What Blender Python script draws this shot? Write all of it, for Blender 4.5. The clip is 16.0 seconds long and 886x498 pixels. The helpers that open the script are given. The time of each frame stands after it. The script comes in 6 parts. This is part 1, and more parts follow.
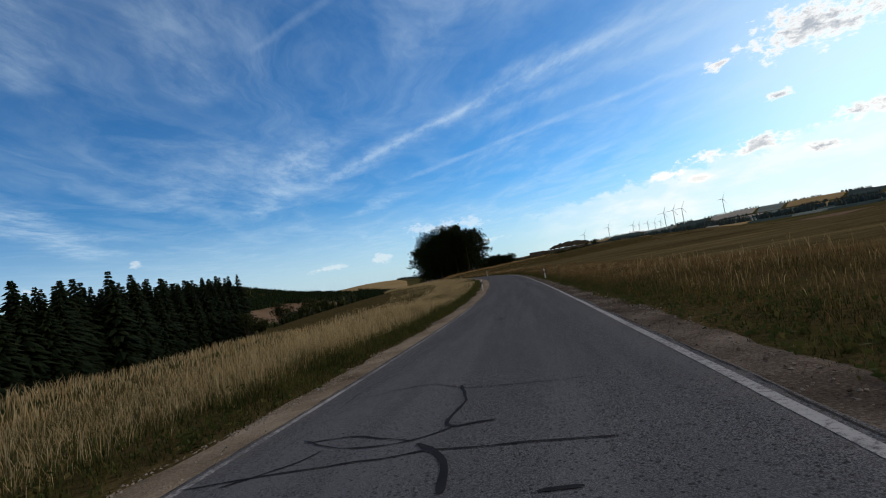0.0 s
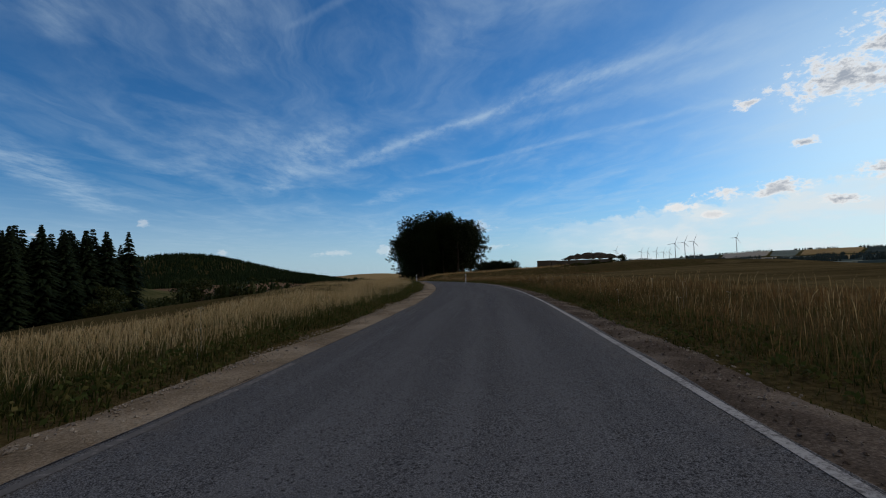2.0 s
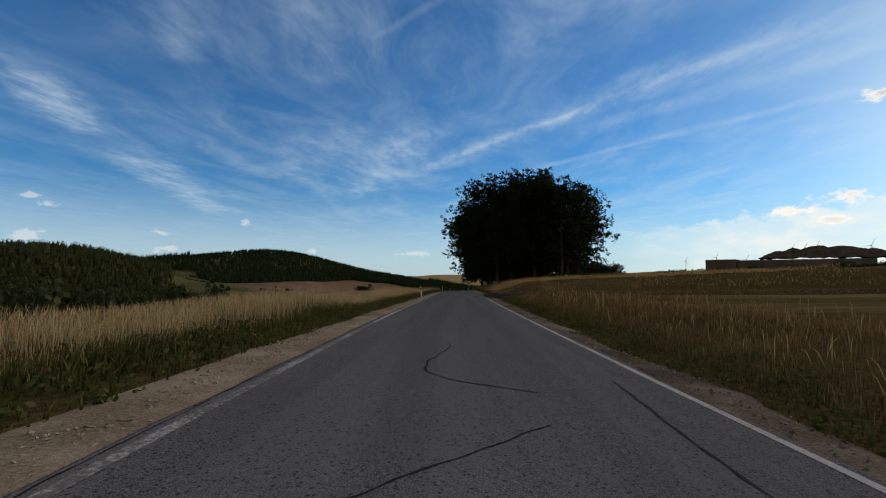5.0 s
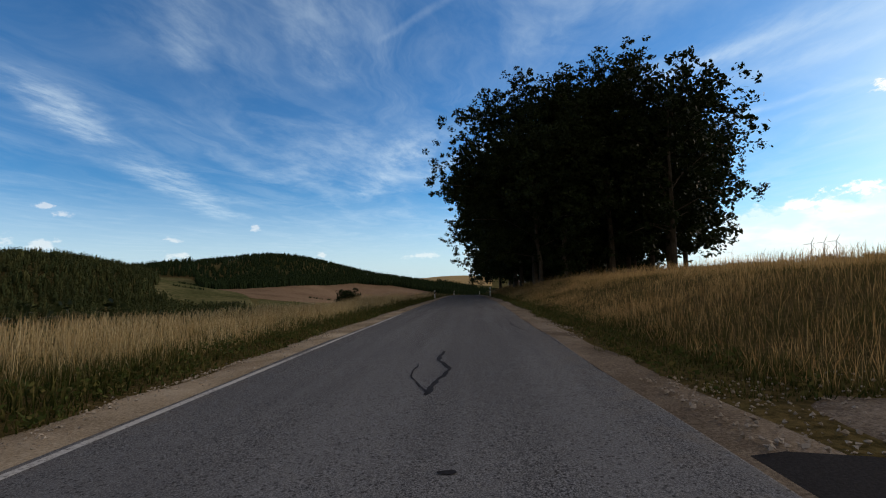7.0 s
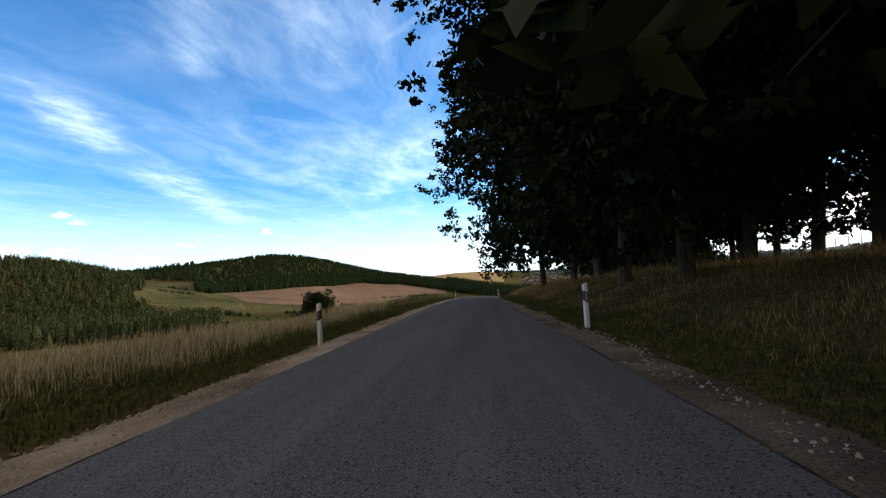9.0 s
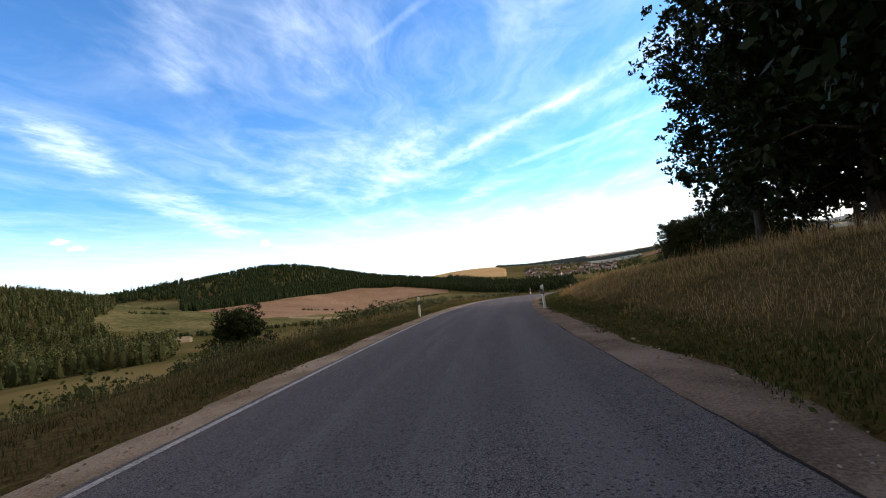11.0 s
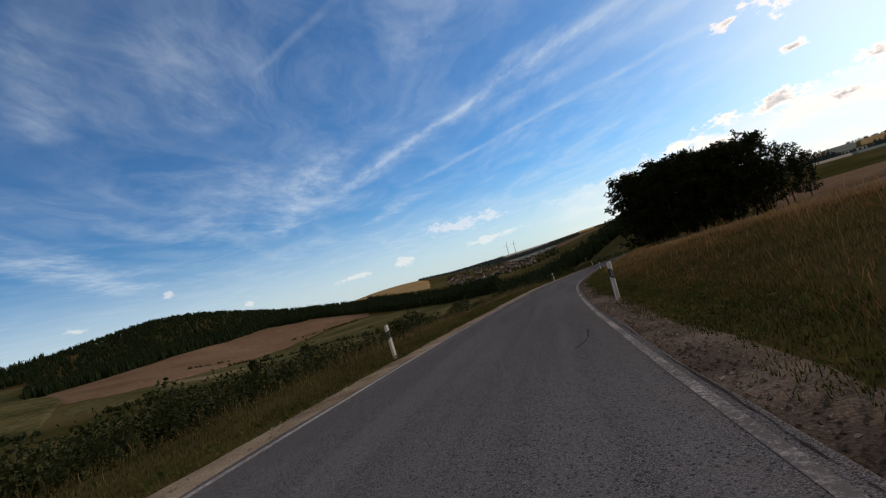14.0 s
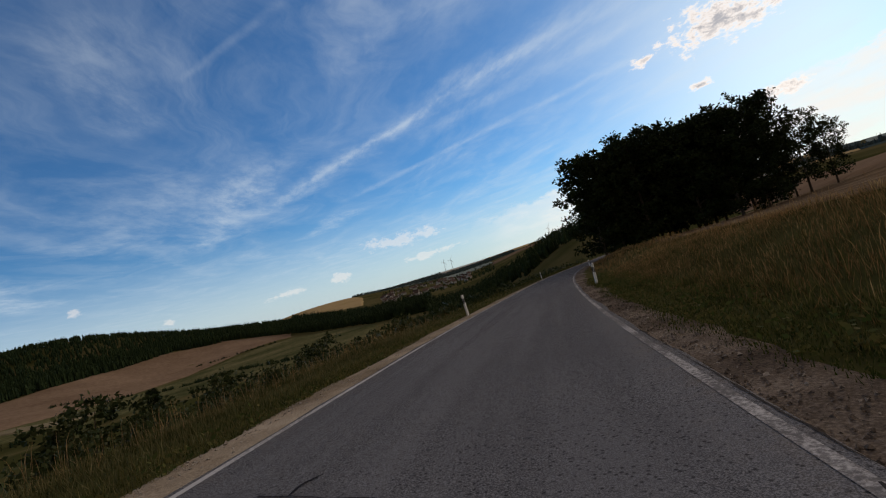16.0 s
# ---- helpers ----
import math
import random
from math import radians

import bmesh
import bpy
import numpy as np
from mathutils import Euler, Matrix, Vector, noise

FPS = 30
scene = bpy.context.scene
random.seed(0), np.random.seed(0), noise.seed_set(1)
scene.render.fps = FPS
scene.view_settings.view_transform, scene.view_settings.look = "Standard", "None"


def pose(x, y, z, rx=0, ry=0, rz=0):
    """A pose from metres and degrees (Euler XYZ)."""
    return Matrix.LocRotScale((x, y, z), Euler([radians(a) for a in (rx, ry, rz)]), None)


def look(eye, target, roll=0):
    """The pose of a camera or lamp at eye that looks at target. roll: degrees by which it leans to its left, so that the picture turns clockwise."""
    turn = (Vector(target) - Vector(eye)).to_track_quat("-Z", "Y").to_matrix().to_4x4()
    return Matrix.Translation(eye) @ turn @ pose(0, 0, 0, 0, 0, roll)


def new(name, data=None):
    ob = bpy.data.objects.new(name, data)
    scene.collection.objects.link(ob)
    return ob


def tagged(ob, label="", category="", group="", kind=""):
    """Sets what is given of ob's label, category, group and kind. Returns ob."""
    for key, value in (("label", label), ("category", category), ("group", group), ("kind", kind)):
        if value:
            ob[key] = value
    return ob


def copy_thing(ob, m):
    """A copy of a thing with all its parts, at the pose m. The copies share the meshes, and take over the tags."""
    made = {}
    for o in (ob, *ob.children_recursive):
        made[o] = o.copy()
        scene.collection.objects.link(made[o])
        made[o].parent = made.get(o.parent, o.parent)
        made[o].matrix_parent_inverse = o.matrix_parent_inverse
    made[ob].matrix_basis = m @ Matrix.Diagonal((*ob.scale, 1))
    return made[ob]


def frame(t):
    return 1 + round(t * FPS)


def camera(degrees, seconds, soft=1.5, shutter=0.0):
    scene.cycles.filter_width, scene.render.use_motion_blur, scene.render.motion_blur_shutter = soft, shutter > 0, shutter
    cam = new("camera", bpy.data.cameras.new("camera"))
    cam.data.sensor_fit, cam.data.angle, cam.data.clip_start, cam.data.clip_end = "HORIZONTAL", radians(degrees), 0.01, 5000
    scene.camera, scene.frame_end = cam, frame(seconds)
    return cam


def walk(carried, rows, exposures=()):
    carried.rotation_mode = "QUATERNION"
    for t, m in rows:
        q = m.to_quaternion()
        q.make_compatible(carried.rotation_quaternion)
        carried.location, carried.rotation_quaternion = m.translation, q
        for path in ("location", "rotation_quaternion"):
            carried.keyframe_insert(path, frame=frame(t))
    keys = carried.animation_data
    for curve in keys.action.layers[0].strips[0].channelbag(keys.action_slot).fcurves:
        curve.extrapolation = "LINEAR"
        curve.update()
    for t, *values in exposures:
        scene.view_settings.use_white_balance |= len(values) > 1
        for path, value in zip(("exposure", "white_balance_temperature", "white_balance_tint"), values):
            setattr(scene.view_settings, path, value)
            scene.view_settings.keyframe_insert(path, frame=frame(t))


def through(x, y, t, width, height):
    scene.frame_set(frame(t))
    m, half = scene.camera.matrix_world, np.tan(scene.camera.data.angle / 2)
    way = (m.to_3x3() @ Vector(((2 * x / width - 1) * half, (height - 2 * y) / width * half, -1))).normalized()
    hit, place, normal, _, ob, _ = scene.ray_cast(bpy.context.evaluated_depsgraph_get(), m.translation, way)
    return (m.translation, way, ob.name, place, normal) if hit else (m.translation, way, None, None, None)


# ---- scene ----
# ---- camera ----
cam = camera(88.84, 16.0, soft=1.15)
# seconds, place, heading (left positive), pitch, lean
ROWS = [
    (0.0, 0.76, -0.28, 1.09, -9.61, 2.66, -9.84),
    (0.5, 4.23, 9.22, 0.64, -9.80, 2.91, -9.52),
    (1.0, 7.55, 18.77, 0.28, -9.93, 2.96, -8.59),
    (1.5, 10.64, 28.40, -0.01, -9.79, 2.79, -6.34),
    (2.0, 13.41, 38.13, -0.22, -9.00, 2.76, -1.94),
    (2.5, 15.91, 47.93, -0.31, -7.26, 2.59, 1.83),
    (3.0, 17.92, 57.83, -0.31, -5.12, 2.49, 3.75),
    (3.5, 19.28, 67.81, -0.29, -3.00, 2.60, 3.74),
    (4.0, 20.12, 77.83, -0.31, -1.33, 2.76, 2.54),
    (4.5, 20.45, 87.90, -0.36, 0.00, 3.02, 0.92),
    (5.0, 20.70, 97.99, -0.50, 0.91, 3.21, -0.19),
    (5.6, 20.95, 110.11, -0.74, 1.45, 3.35, -0.83),
    (6.2, 21.29, 122.23, -0.99, 1.68, 3.41, -1.07),
    (7.0, 21.95, 138.38, -1.31, 2.02, 3.39, -1.38),
    (7.5, 22.26, 148.47, -1.54, 2.37, 3.34, -1.68),
    (8.0, 22.49, 158.56, -1.78, 2.69, 3.27, -2.06),
    (8.5, 22.65, 168.67, -2.05, 2.98, 3.19, -2.56),
    (9.2, 22.84, 182.81, -2.48, 3.45, 3.08, -3.14),
    (9.8, 22.97, 194.93, -2.89, 3.82, 3.00, -3.69),
    (10.4, 23.12, 207.05, -3.32, 3.86, 2.97, -4.85),
    (11.0, 23.43, 219.16, -3.78, 3.30, 3.01, -7.13),
    (11.5, 23.92, 229.22, -4.21, 2.33, 3.11, -9.98),
    (12.0, 24.79, 239.24, -4.70, 0.86, 3.18, -12.52),
    (12.5, 26.12, 249.19, -5.23, -0.95, 3.22, -14.33),
    (13.0, 27.86, 259.07, -5.78, -2.92, 3.16, -15.45),
    (13.5, 30.07, 268.86, -6.37, -4.99, 3.10, -15.96),
    (14.0, 32.77, 278.53, -7.00, -6.95, 2.98, -16.27),
    (14.5, 35.88, 288.09, -7.66, -9.06, 2.91, -16.40),
    (15.0, 39.30, 297.55, -8.34, -11.12, 2.89, -16.51),
    (15.5, 43.03, 306.89, -9.05, -13.12, 2.84, -16.39),
    (16.0, 47.11, 316.08, -9.74, -15.06, 2.77, -16.12),
]


def aim(x, y, z, yaw, pitch, lean):
    a, b = radians(yaw), radians(pitch)
    way = Vector((-math.sin(a) * math.cos(b), math.cos(a) * math.cos(b), math.sin(b)))
    return look((x, y, z), Vector((x, y, z)) + way * 10, lean)


walk(cam, [(r[0], aim(*r[1:])) for r in ROWS],
     [(0.0, 0.14, 6700, 10), (0.5, 0.10, 6500, 11), (1.2, -0.12, 6350, 10), (2.5, -0.24, 6550, 10), (3.5, -0.14, 6750, 11), (4.7, 0.0, 7000, 11), (7.0, 0.32, 7150, 12), (8.0, 0.85, 7200, 12), (8.5, 1.15, 7300, 12), (9.7, 1.4, 7400, 15), (11.0, 1.5, 7600, 20), (11.7, 1.15, 7700, 18),
      (12.5, 0.62, 7700, 16), (13.3, 0.36, 7650, 18), (14.0, 0.18, 7600, 18), (16.0, 0.04, 7500, 17)])
# ---- sky, sun ----
SUN_AZ, SUN_EL = 60.0, 17.0        # degrees right of the y axis, above the horizon


class Nodes:
    """Short ways to write node trees."""

    def __init__(self, tree):
        self.t = tree
        tree.nodes.clear()

    def add(self, kind, **props):
        n = self.t.nodes.new(kind)
        for k, v in props.items():
            if k == "operation":
                n.operation = v
            elif k == "blend_type":
                n.blend_type = v
            elif k == "data_type":
                n.data_type = v
            elif k == "sky_type":
                n.sky_type = v
            elif k == "vector_type":
                n.vector_type = v
        return n

    def put(self, socket, value):
        if isinstance(value, bpy.types.NodeSocket):
            self.t.links.new(value, socket)
        else:
            socket.default_value = value

    def math(self, op, a, b=0.0, c=0.0, clamp=False):
        n = self.add("ShaderNodeMath", operation=op)
        n.use_clamp = clamp
        for i, v in enumerate((a, b, c)):
            self.put(n.inputs[i], v)
        return n.outputs[0]

    def ramp01(self, v, lo, hi, a=0.0, b=1.0):
        n = self.add("ShaderNodeMapRange")
        n.interpolation_type = "SMOOTHSTEP"
        for i, x in enumerate((v, lo, hi, a, b)):
            self.put(n.inputs[i], x)
        return n.outputs[0]

    def mix(self, f, a, b, blend="MIX"):
        n = self.add("ShaderNodeMix", data_type="RGBA", blend_type=blend)
        self.put(n.inputs[0], f)
        self.put(n.inputs[6], a)
        self.put(n.inputs[7], b)
        return n.outputs[2]

    def noise(self, vec, scale, detail=4.0, rough=0.55, distort=0.0):
        n = self.add("ShaderNodeTexNoise")
        if vec is not None:
            self.put(n.inputs["Vector"], vec)
        self.put(n.inputs["Scale"], scale)
        self.put(n.inputs["Detail"], detail)
        self.put(n.inputs["Roughness"], rough)
        self.put(n.inputs["Distortion"], distort)
        return n.outputs[0]

    def mapped(self, vec, rot=(0, 0, 0), scale=(1, 1, 1), loc=(0, 0, 0)):
        n = self.add("ShaderNodeMapping")
        self.put(n.inputs[0], vec)
        n.inputs[1].default_value, n.inputs[2].default_value, n.inputs[3].default_value = loc, [radians(a) for a in rot], scale
        return n.outputs[0]

    def vec(self, op, a, b=(0.0, 0.0, 0.0)):
        n = self.add("ShaderNodeVectorMath", operation=op)
        self.put(n.inputs[0], a)
        self.put(n.inputs[1], b)
        return n.outputs["Value" if op in ("DOT_PRODUCT", "DISTANCE", "LENGTH") else "Vector"]

    def xyz(self, vec):
        n = self.add("ShaderNodeSeparateXYZ")
        self.put(n.inputs[0], vec)
        return n.outputs

    def join(self, x, y, z):
        n = self.add("ShaderNodeCombineXYZ")
        for i, v in enumerate((x, y, z)):
            self.put(n.inputs[i], v)
        return n.outputs[0]


def build_sky():
    world = bpy.data.worlds.new("sky")
    scene.world = world
    world.use_nodes = True
    k = Nodes(world.node_tree)
    sky = k.add("ShaderNodeTexSky", sky_type="NISHITA")
    sky.sun_disc = False
    sky.sun_elevation, sky.sun_rotation = radians(SUN_EL), radians(SUN_AZ)
    sky.air_density, sky.dust_density, sky.ozone_density, sky.altitude = 1.0, 0.35, 3.0, 500
    coord = k.add("ShaderNodeTexCoord").outputs["Generated"]
    x, y, z = k.xyz(coord)
    up = k.math("MAXIMUM", z, 0.015)
    plane = k.join(k.math("DIVIDE", x, up), k.math("DIVIDE", y, up), 0.0)
    # high thin cloud, combed out along one bearing, with a second veil across it
    bend = k.noise(plane, 0.9, 4, 0.6)
    loose = k.join(k.math("ADD", k.math("DIVIDE", x, up), k.math("MULTIPLY", k.math("SUBTRACT", bend, 0.5), 0.5)), k.math("DIVIDE", y, up), 0.0)
    n1 = k.noise(k.mapped(loose, rot=(0, 0, -37), scale=(1.3, 0.55, 1)), 1.3, 9, 0.62, 0.9)
    n2 = k.noise(k.mapped(loose, rot=(0, 0, -14), scale=(1.1, 0.6, 1), loc=(3.1, 1.7, 0)), 1.2, 8, 0.62, 1.1)
    big = k.noise(k.mapped(plane, loc=(5.3, 2.2, 0)), 0.42, 3, 0.5)
    cirrus = k.math("ADD", k.ramp01(n1, 0.38, 0.85, 0.0, 0.27), k.ramp01(n2, 0.38, 0.86, 0.0, 0.27))
    cirrus = k.math("MULTIPLY", cirrus, k.ramp01(big, 0.36, 0.6, 0.40, 1.0))
    cirrus = k.math("MULTIPLY", cirrus, k.ramp01(x, -0.55, 0.1, 0.6, 1.0))
    # single wisps and old vapour trails
    wob = k.add("ShaderNodeTexNoise")
    k.put(wob.inputs["Vector"], plane)
    wob.inputs["Scale"].default_value, wob.inputs["Detail"].default_value, wob.inputs["Roughness"].default_value = 1.4, 6.0, 0.68
    shift = k.vec("SUBTRACT", wob.outputs["Color"], (0.5, 0.5, 0.5))
    ragged = k.ramp01(k.noise(k.mapped(plane, rot=(0, 0, -37), scale=(2.4, 0.9, 1)), 2.4, 6, 0.7), 0.33, 0.66, 0.25, 1.0)
    trails = 0.0
    for x0, y0, x1, y1, wide, strong in WISPS:
        there = k.vec("ADD", plane, k.vec("MULTIPLY", shift, (wide * 2.2, wide * 2.2, 0.0)))
        rel = k.vec("SUBTRACT", there, (x0, y0, 0.0))
        way = Vector((x1 - x0, y1 - y0, 0.0))
        far = k.math("MULTIPLY", k.vec("DOT_PRODUCT", rel, tuple(way)), 1 / way.length_squared, clamp=True)
        along = k.join(k.math("MULTIPLY", far, way.x), k.math("MULTIPLY", far, way.y), 0.0)
        off = k.vec("DISTANCE", rel, along)
        ends = k.math("MULTIPLY", k.ramp01(far, 0.0, 0.22), k.ramp01(far, 1.0, 0.8))
        trails = k.math("ADD", trails, k.math("MULTIPLY", k.ramp01(off, wide, 0.0, 0.0, strong), ends))
    high = k.math("ADD", cirrus, k.math("MULTIPLY", trails, ragged))
    high = k.math("MULTIPLY", high, k.ramp01(z, 0.02, 0.12, 0.45, 1.0), clamp=True)
    # overhead and behind, out of view, an assumed grey-brown cloud sheet neutralises the skylight
    sheet = k.math("MAXIMUM", k.ramp01(z, 0.56, 0.8), k.ramp01(y, 0.1, -0.35))
    sheet = k.math("MULTIPLY", sheet, k.ramp01(n1, 0.25, 0.6, 0.75, 1.0))
    # heaped cloud: single heads, and a hazy bank of them low under the sun
    az = k.math("MULTIPLY", k.math("ARCTAN2", x, y), 57.2958)
    el = k.math("MULTIPLY", k.math("ARCSINE", z), 57.2958)
    dome = k.join(az, el, 0.0)
    c1 = k.noise(k.mapped(dome, scale=(0.7, 1.0, 1)), 0.55, 9, 0.66, 0.3)
    c2 = k.noise(k.mapped(dome, scale=(0.6, 1.1, 1)), 1.7, 7, 0.68, 0.4)
    lumps = k.math("ADD", k.math("MULTIPLY", k.math("SUBTRACT", c1, 0.5), 3.4), k.math("MULTIPLY", k.math("SUBTRACT", c2, 0.5), 2.6))
    core = 9.0
    for a, e, wide, tall in CUMULI:
        core = k.math("MINIMUM", core, k.vec("LENGTH", k.vec("MULTIPLY", k.vec("SUBTRACT", dome, (a, e, 0.0)), (1 / wide, 1 / tall, 0.0))))
    body = k.math("ADD", core, lumps)
    heap = k.math("MULTIPLY", k.ramp01(body, 1.1, 0.35, 0.0, 0.92), k.ramp01(az, 20.0, 38.0, 0.38, 1.0))
    top = k.math("ADD", k.math("MULTIPLY", az, 0.105), 2.3)
    bank = k.ramp01(k.math("ADD", k.math("SUBTRACT", el, top), k.math("MULTIPLY", k.math("SUBTRACT", c1, 0.5), 7.0)), 0.7, -0.5)
    bank = k.math("MULTIPLY", k.math("MULTIPLY", bank, k.ramp01(az, 16.0, 34.0)), k.ramp01(k.noise(k.mapped(dome, scale=(0.4, 1, 1)), 0.5, 4, 0.55), 0.32, 0.62, 0.95, 0.45))
    hot = k.math("POWER", k.math("MAXIMUM", k.vec("DOT_PRODUCT", coord, tuple(HOT)), 0.0), 26.0)
    thick = k.math("MULTIPLY", k.ramp01(body, 0.75, -0.3), k.ramp01(az, 36.0, 50.0, 0.15, 0.9))
    grey = k.mix(thick, (0.98, 0.98, 0.97, 1), (0.33, 0.37, 0.44, 1))
    base = k.mix(1.0, sky.outputs[0], (SKY_GAIN[0], SKY_GAIN[1], SKY_GAIN[2], 1), "MULTIPLY")
    pale = k.mix(k.ramp01(z, 0.20, 0.0, 0.0, 0.6), base, (0.60, 0.72, 0.86, 1))
    pale = k.mix(k.math("MULTIPLY", hot, k.ramp01(z, 0.6, 0.1, 0.35, 0.62)), pale, (0.84, 0.95, 0.99, 1))
    out = k.mix(high, pale, (0.63, 0.79, 0.91, 1))
    out = k.mix(bank, out, (0.82, 0.91, 0.95, 1))
    out = k.mix(sheet, out, (0.25, 0.228, 0.208, 1))
    out = k.mix(heap, out, grey)
    bg = k.add("ShaderNodeBackground")
    k.put(bg.inputs[0], out)
    bg.inputs[1].default_value = SKY_STRENGTH
    end = k.add("ShaderNodeOutputWorld")
    k.put(end.inputs[0], bg.outputs[0])


SKY_GAIN = (0.033, 0.083, 0.122)
SKY_STRENGTH = 1.0
HOT = Vector((math.sin(radians(56)) * 0.97, math.cos(radians(56)) * 0.97, 0.24))
# thin cloud on the plane overhead: from, to, half width, strength
WISPS = [(-0.75, 4.95, 1.80, 1.35, 0.26, 0.26), (-0.45, 4.45, 1.60, 1.64, 0.09, 0.15), (0.80, 3.35, 2.05, 1.65, 0.20, 0.20), (0.25, 4.95, 2.60, 2.00, 0.12, 0.20),
         (-2.00, 1.85, -2.60, 3.20, 0.26, 0.42), (-2.45, 2.95, -3.80, 7.60, 0.42, 0.34), (-0.36, 1.89, 0.16, 1.41, 0.035, 0.09), (-0.75, 1.20, -1.30, 2.15, 0.17, 0.17),
         (-0.50, 1.30, -0.64, 2.40, 0.19, 0.16), (-1.40, 6.00, -0.02, 2.65, 0.34, 0.26), (-0.15, 6.90, 0.60, 5.20, 0.32, 0.26), (-1.9, 4.6, -0.4, 3.0, 0.80, 0.17)]
# heaped clouds: bearing, height, half width and half height in degrees
CUMULI = [(52.4, 16.8, 6.0, 2.1), (57.0, 18.6, 5.8, 2.9), (43.6, 16.1, 1.3, 0.6), (48.2, 11.4, 1.2, 0.4), (40.7, 7.3, 2.1, 0.8), (37.0, 6.2, 1.6, 0.45), (40.0, 5.2, 1.2, 0.45),
          (46.0, 7.3, 2.8, 0.9), (50.6, 5.6, 1.9, 0.6), (53.5, 7.9, 2.6, 0.8), (-47.3, 4.1, 2.0, 0.7), (-43.6, 3.8, 1.4, 0.7), (-43.6, 7.5, 0.9, 0.35), (-42.2, 6.8, 0.8, 0.35),
          (-32.8, 4.5, 0.9, 0.4), (-32.5, 2.9, 1.1, 0.45), (-24.6, 6.1, 0.6, 0.45), (-17.0, 2.9, 0.8, 0.35), (10.5, 5.4, 5.2, 0.75), (13.5, 2.7, 3.2, 0.5), (1.6, 2.8, 1.2, 0.6), (-5.0, 2.6, 2.2, 0.35)]
build_sky()

sun = new("sun", bpy.data.lights.new("sun", "SUN"))
sun.data.energy, sun.data.angle, sun.data.color = 1.12, radians(12), (1.0, 0.85, 0.66)
sun.matrix_world = look((0, 0, 60), Vector((0, 0, 60)) - 100 * Vector((math.sin(radians(SUN_AZ)) * math.cos(radians(SUN_EL)), math.cos(radians(SUN_AZ)) * math.cos(radians(SUN_EL)), math.sin(radians(SUN_EL)))))


# ---- materials ----
def material(name, cols, scale=(0.6, 14.0), rough=0.9, bump=0.0, metal=0.0, spread=0.18, vary=0.0, stretch=(1, 1, 1), spec=0.0, fine=60.0):
    """cols: three colours, dark to light, mixed by a coarse and a fine noise at real size (metres)."""
    m = bpy.data.materials.new(name)
    m.use_nodes = True
    k = Nodes(m.node_tree)
    co = k.mapped(k.add("ShaderNodeTexCoord").outputs["Object"], scale=stretch)
    a = k.noise(co, scale[0], 5, 0.6)
    b = k.noise(co, scale[1], 6, 0.65)
    v = k.math("ADD", k.math("MULTIPLY", a, 0.5), k.math("MULTIPLY", b, 0.5))
    if vary:
        info = k.add("ShaderNodeObjectInfo")
        v = k.math("ADD", v, k.math("MULTIPLY", k.math("SUBTRACT", info.outputs["Random"], 0.5), vary))
    r = k.add("ShaderNodeValToRGB")
    e = r.color_ramp.elements
    e[0].position, e[1].position = 0.5 - spread, 0.5 + spread
    mid = e.new(0.5)
    for el, c in zip((e[0], e[1], e[2]), cols):
        el.color = (*c, 1)
    k.put(r.inputs[0], v)
    p = k.add("ShaderNodeBsdfPrincipled")
    k.put(p.inputs["Base Color"], r.outputs[0])
    p.inputs["Metallic"].default_value = metal
    p.inputs["Specular IOR Level"].default_value = spec
    k.put(p.inputs["Roughness"], k.ramp01(b, 0.3, 0.7, max(0.05, rough - 0.08), min(1.0, rough + 0.08)))
    if bump:
        bp = k.add("ShaderNodeBump")
        bp.inputs["Strength"].default_value = 0.8
        bp.inputs["Distance"].default_value = bump
        k.put(bp.inputs["Height"], k.noise(co, fine, 4, 0.7))
        k.put(p.inputs["Normal"], bp.outputs[0])
    o = k.add("ShaderNodeOutputMaterial")
    k.put(o.inputs[0], p.outputs[0])
    return m


def leaf_material(name, cols, through=0.25, rough=0.6):
    """Foliage: varied leaf by leaf, letting some light through."""
    m = bpy.data.materials.new(name)
    m.use_nodes = True
    k = Nodes(m.node_tree)
    geo = k.add("ShaderNodeNewGeometry")
    info = k.add("ShaderNodeObjectInfo")
    v = k.math("ADD", k.math("MULTIPLY", geo.outputs["Random Per Island"], 0.75), k.math("MULTIPLY", info.outputs["Random"], 0.25))
    r = k.add("ShaderNodeValToRGB")
    e = r.color_ramp.elements
    e[0].position, e[1].position = 0.0, 1.0
    e.new(0.5)
    for el, c in zip(e, cols):
        el.color = (*c, 1)
    k.put(r.inputs[0], v)
    p = k.add("ShaderNodeBsdfPrincipled")
    k.put(p.inputs["Base Color"], r.outputs[0])
    p.inputs["Roughness"].default_value = rough
    p.inputs["Specular IOR Level"].default_value = 0.06
    tr = k.add("ShaderNodeBsdfTranslucent")
    k.put(tr.inputs[0], r.outputs[0])
    mx = k.add("ShaderNodeMixShader")
    mx.inputs[0].default_value = through
    k.put(mx.inputs[1], p.outputs[0])
    k.put(mx.inputs[2], tr.outputs[0])
    o = k.add("ShaderNodeOutputMaterial")
    k.put(o.inputs[0], mx.outputs[0])
    return m


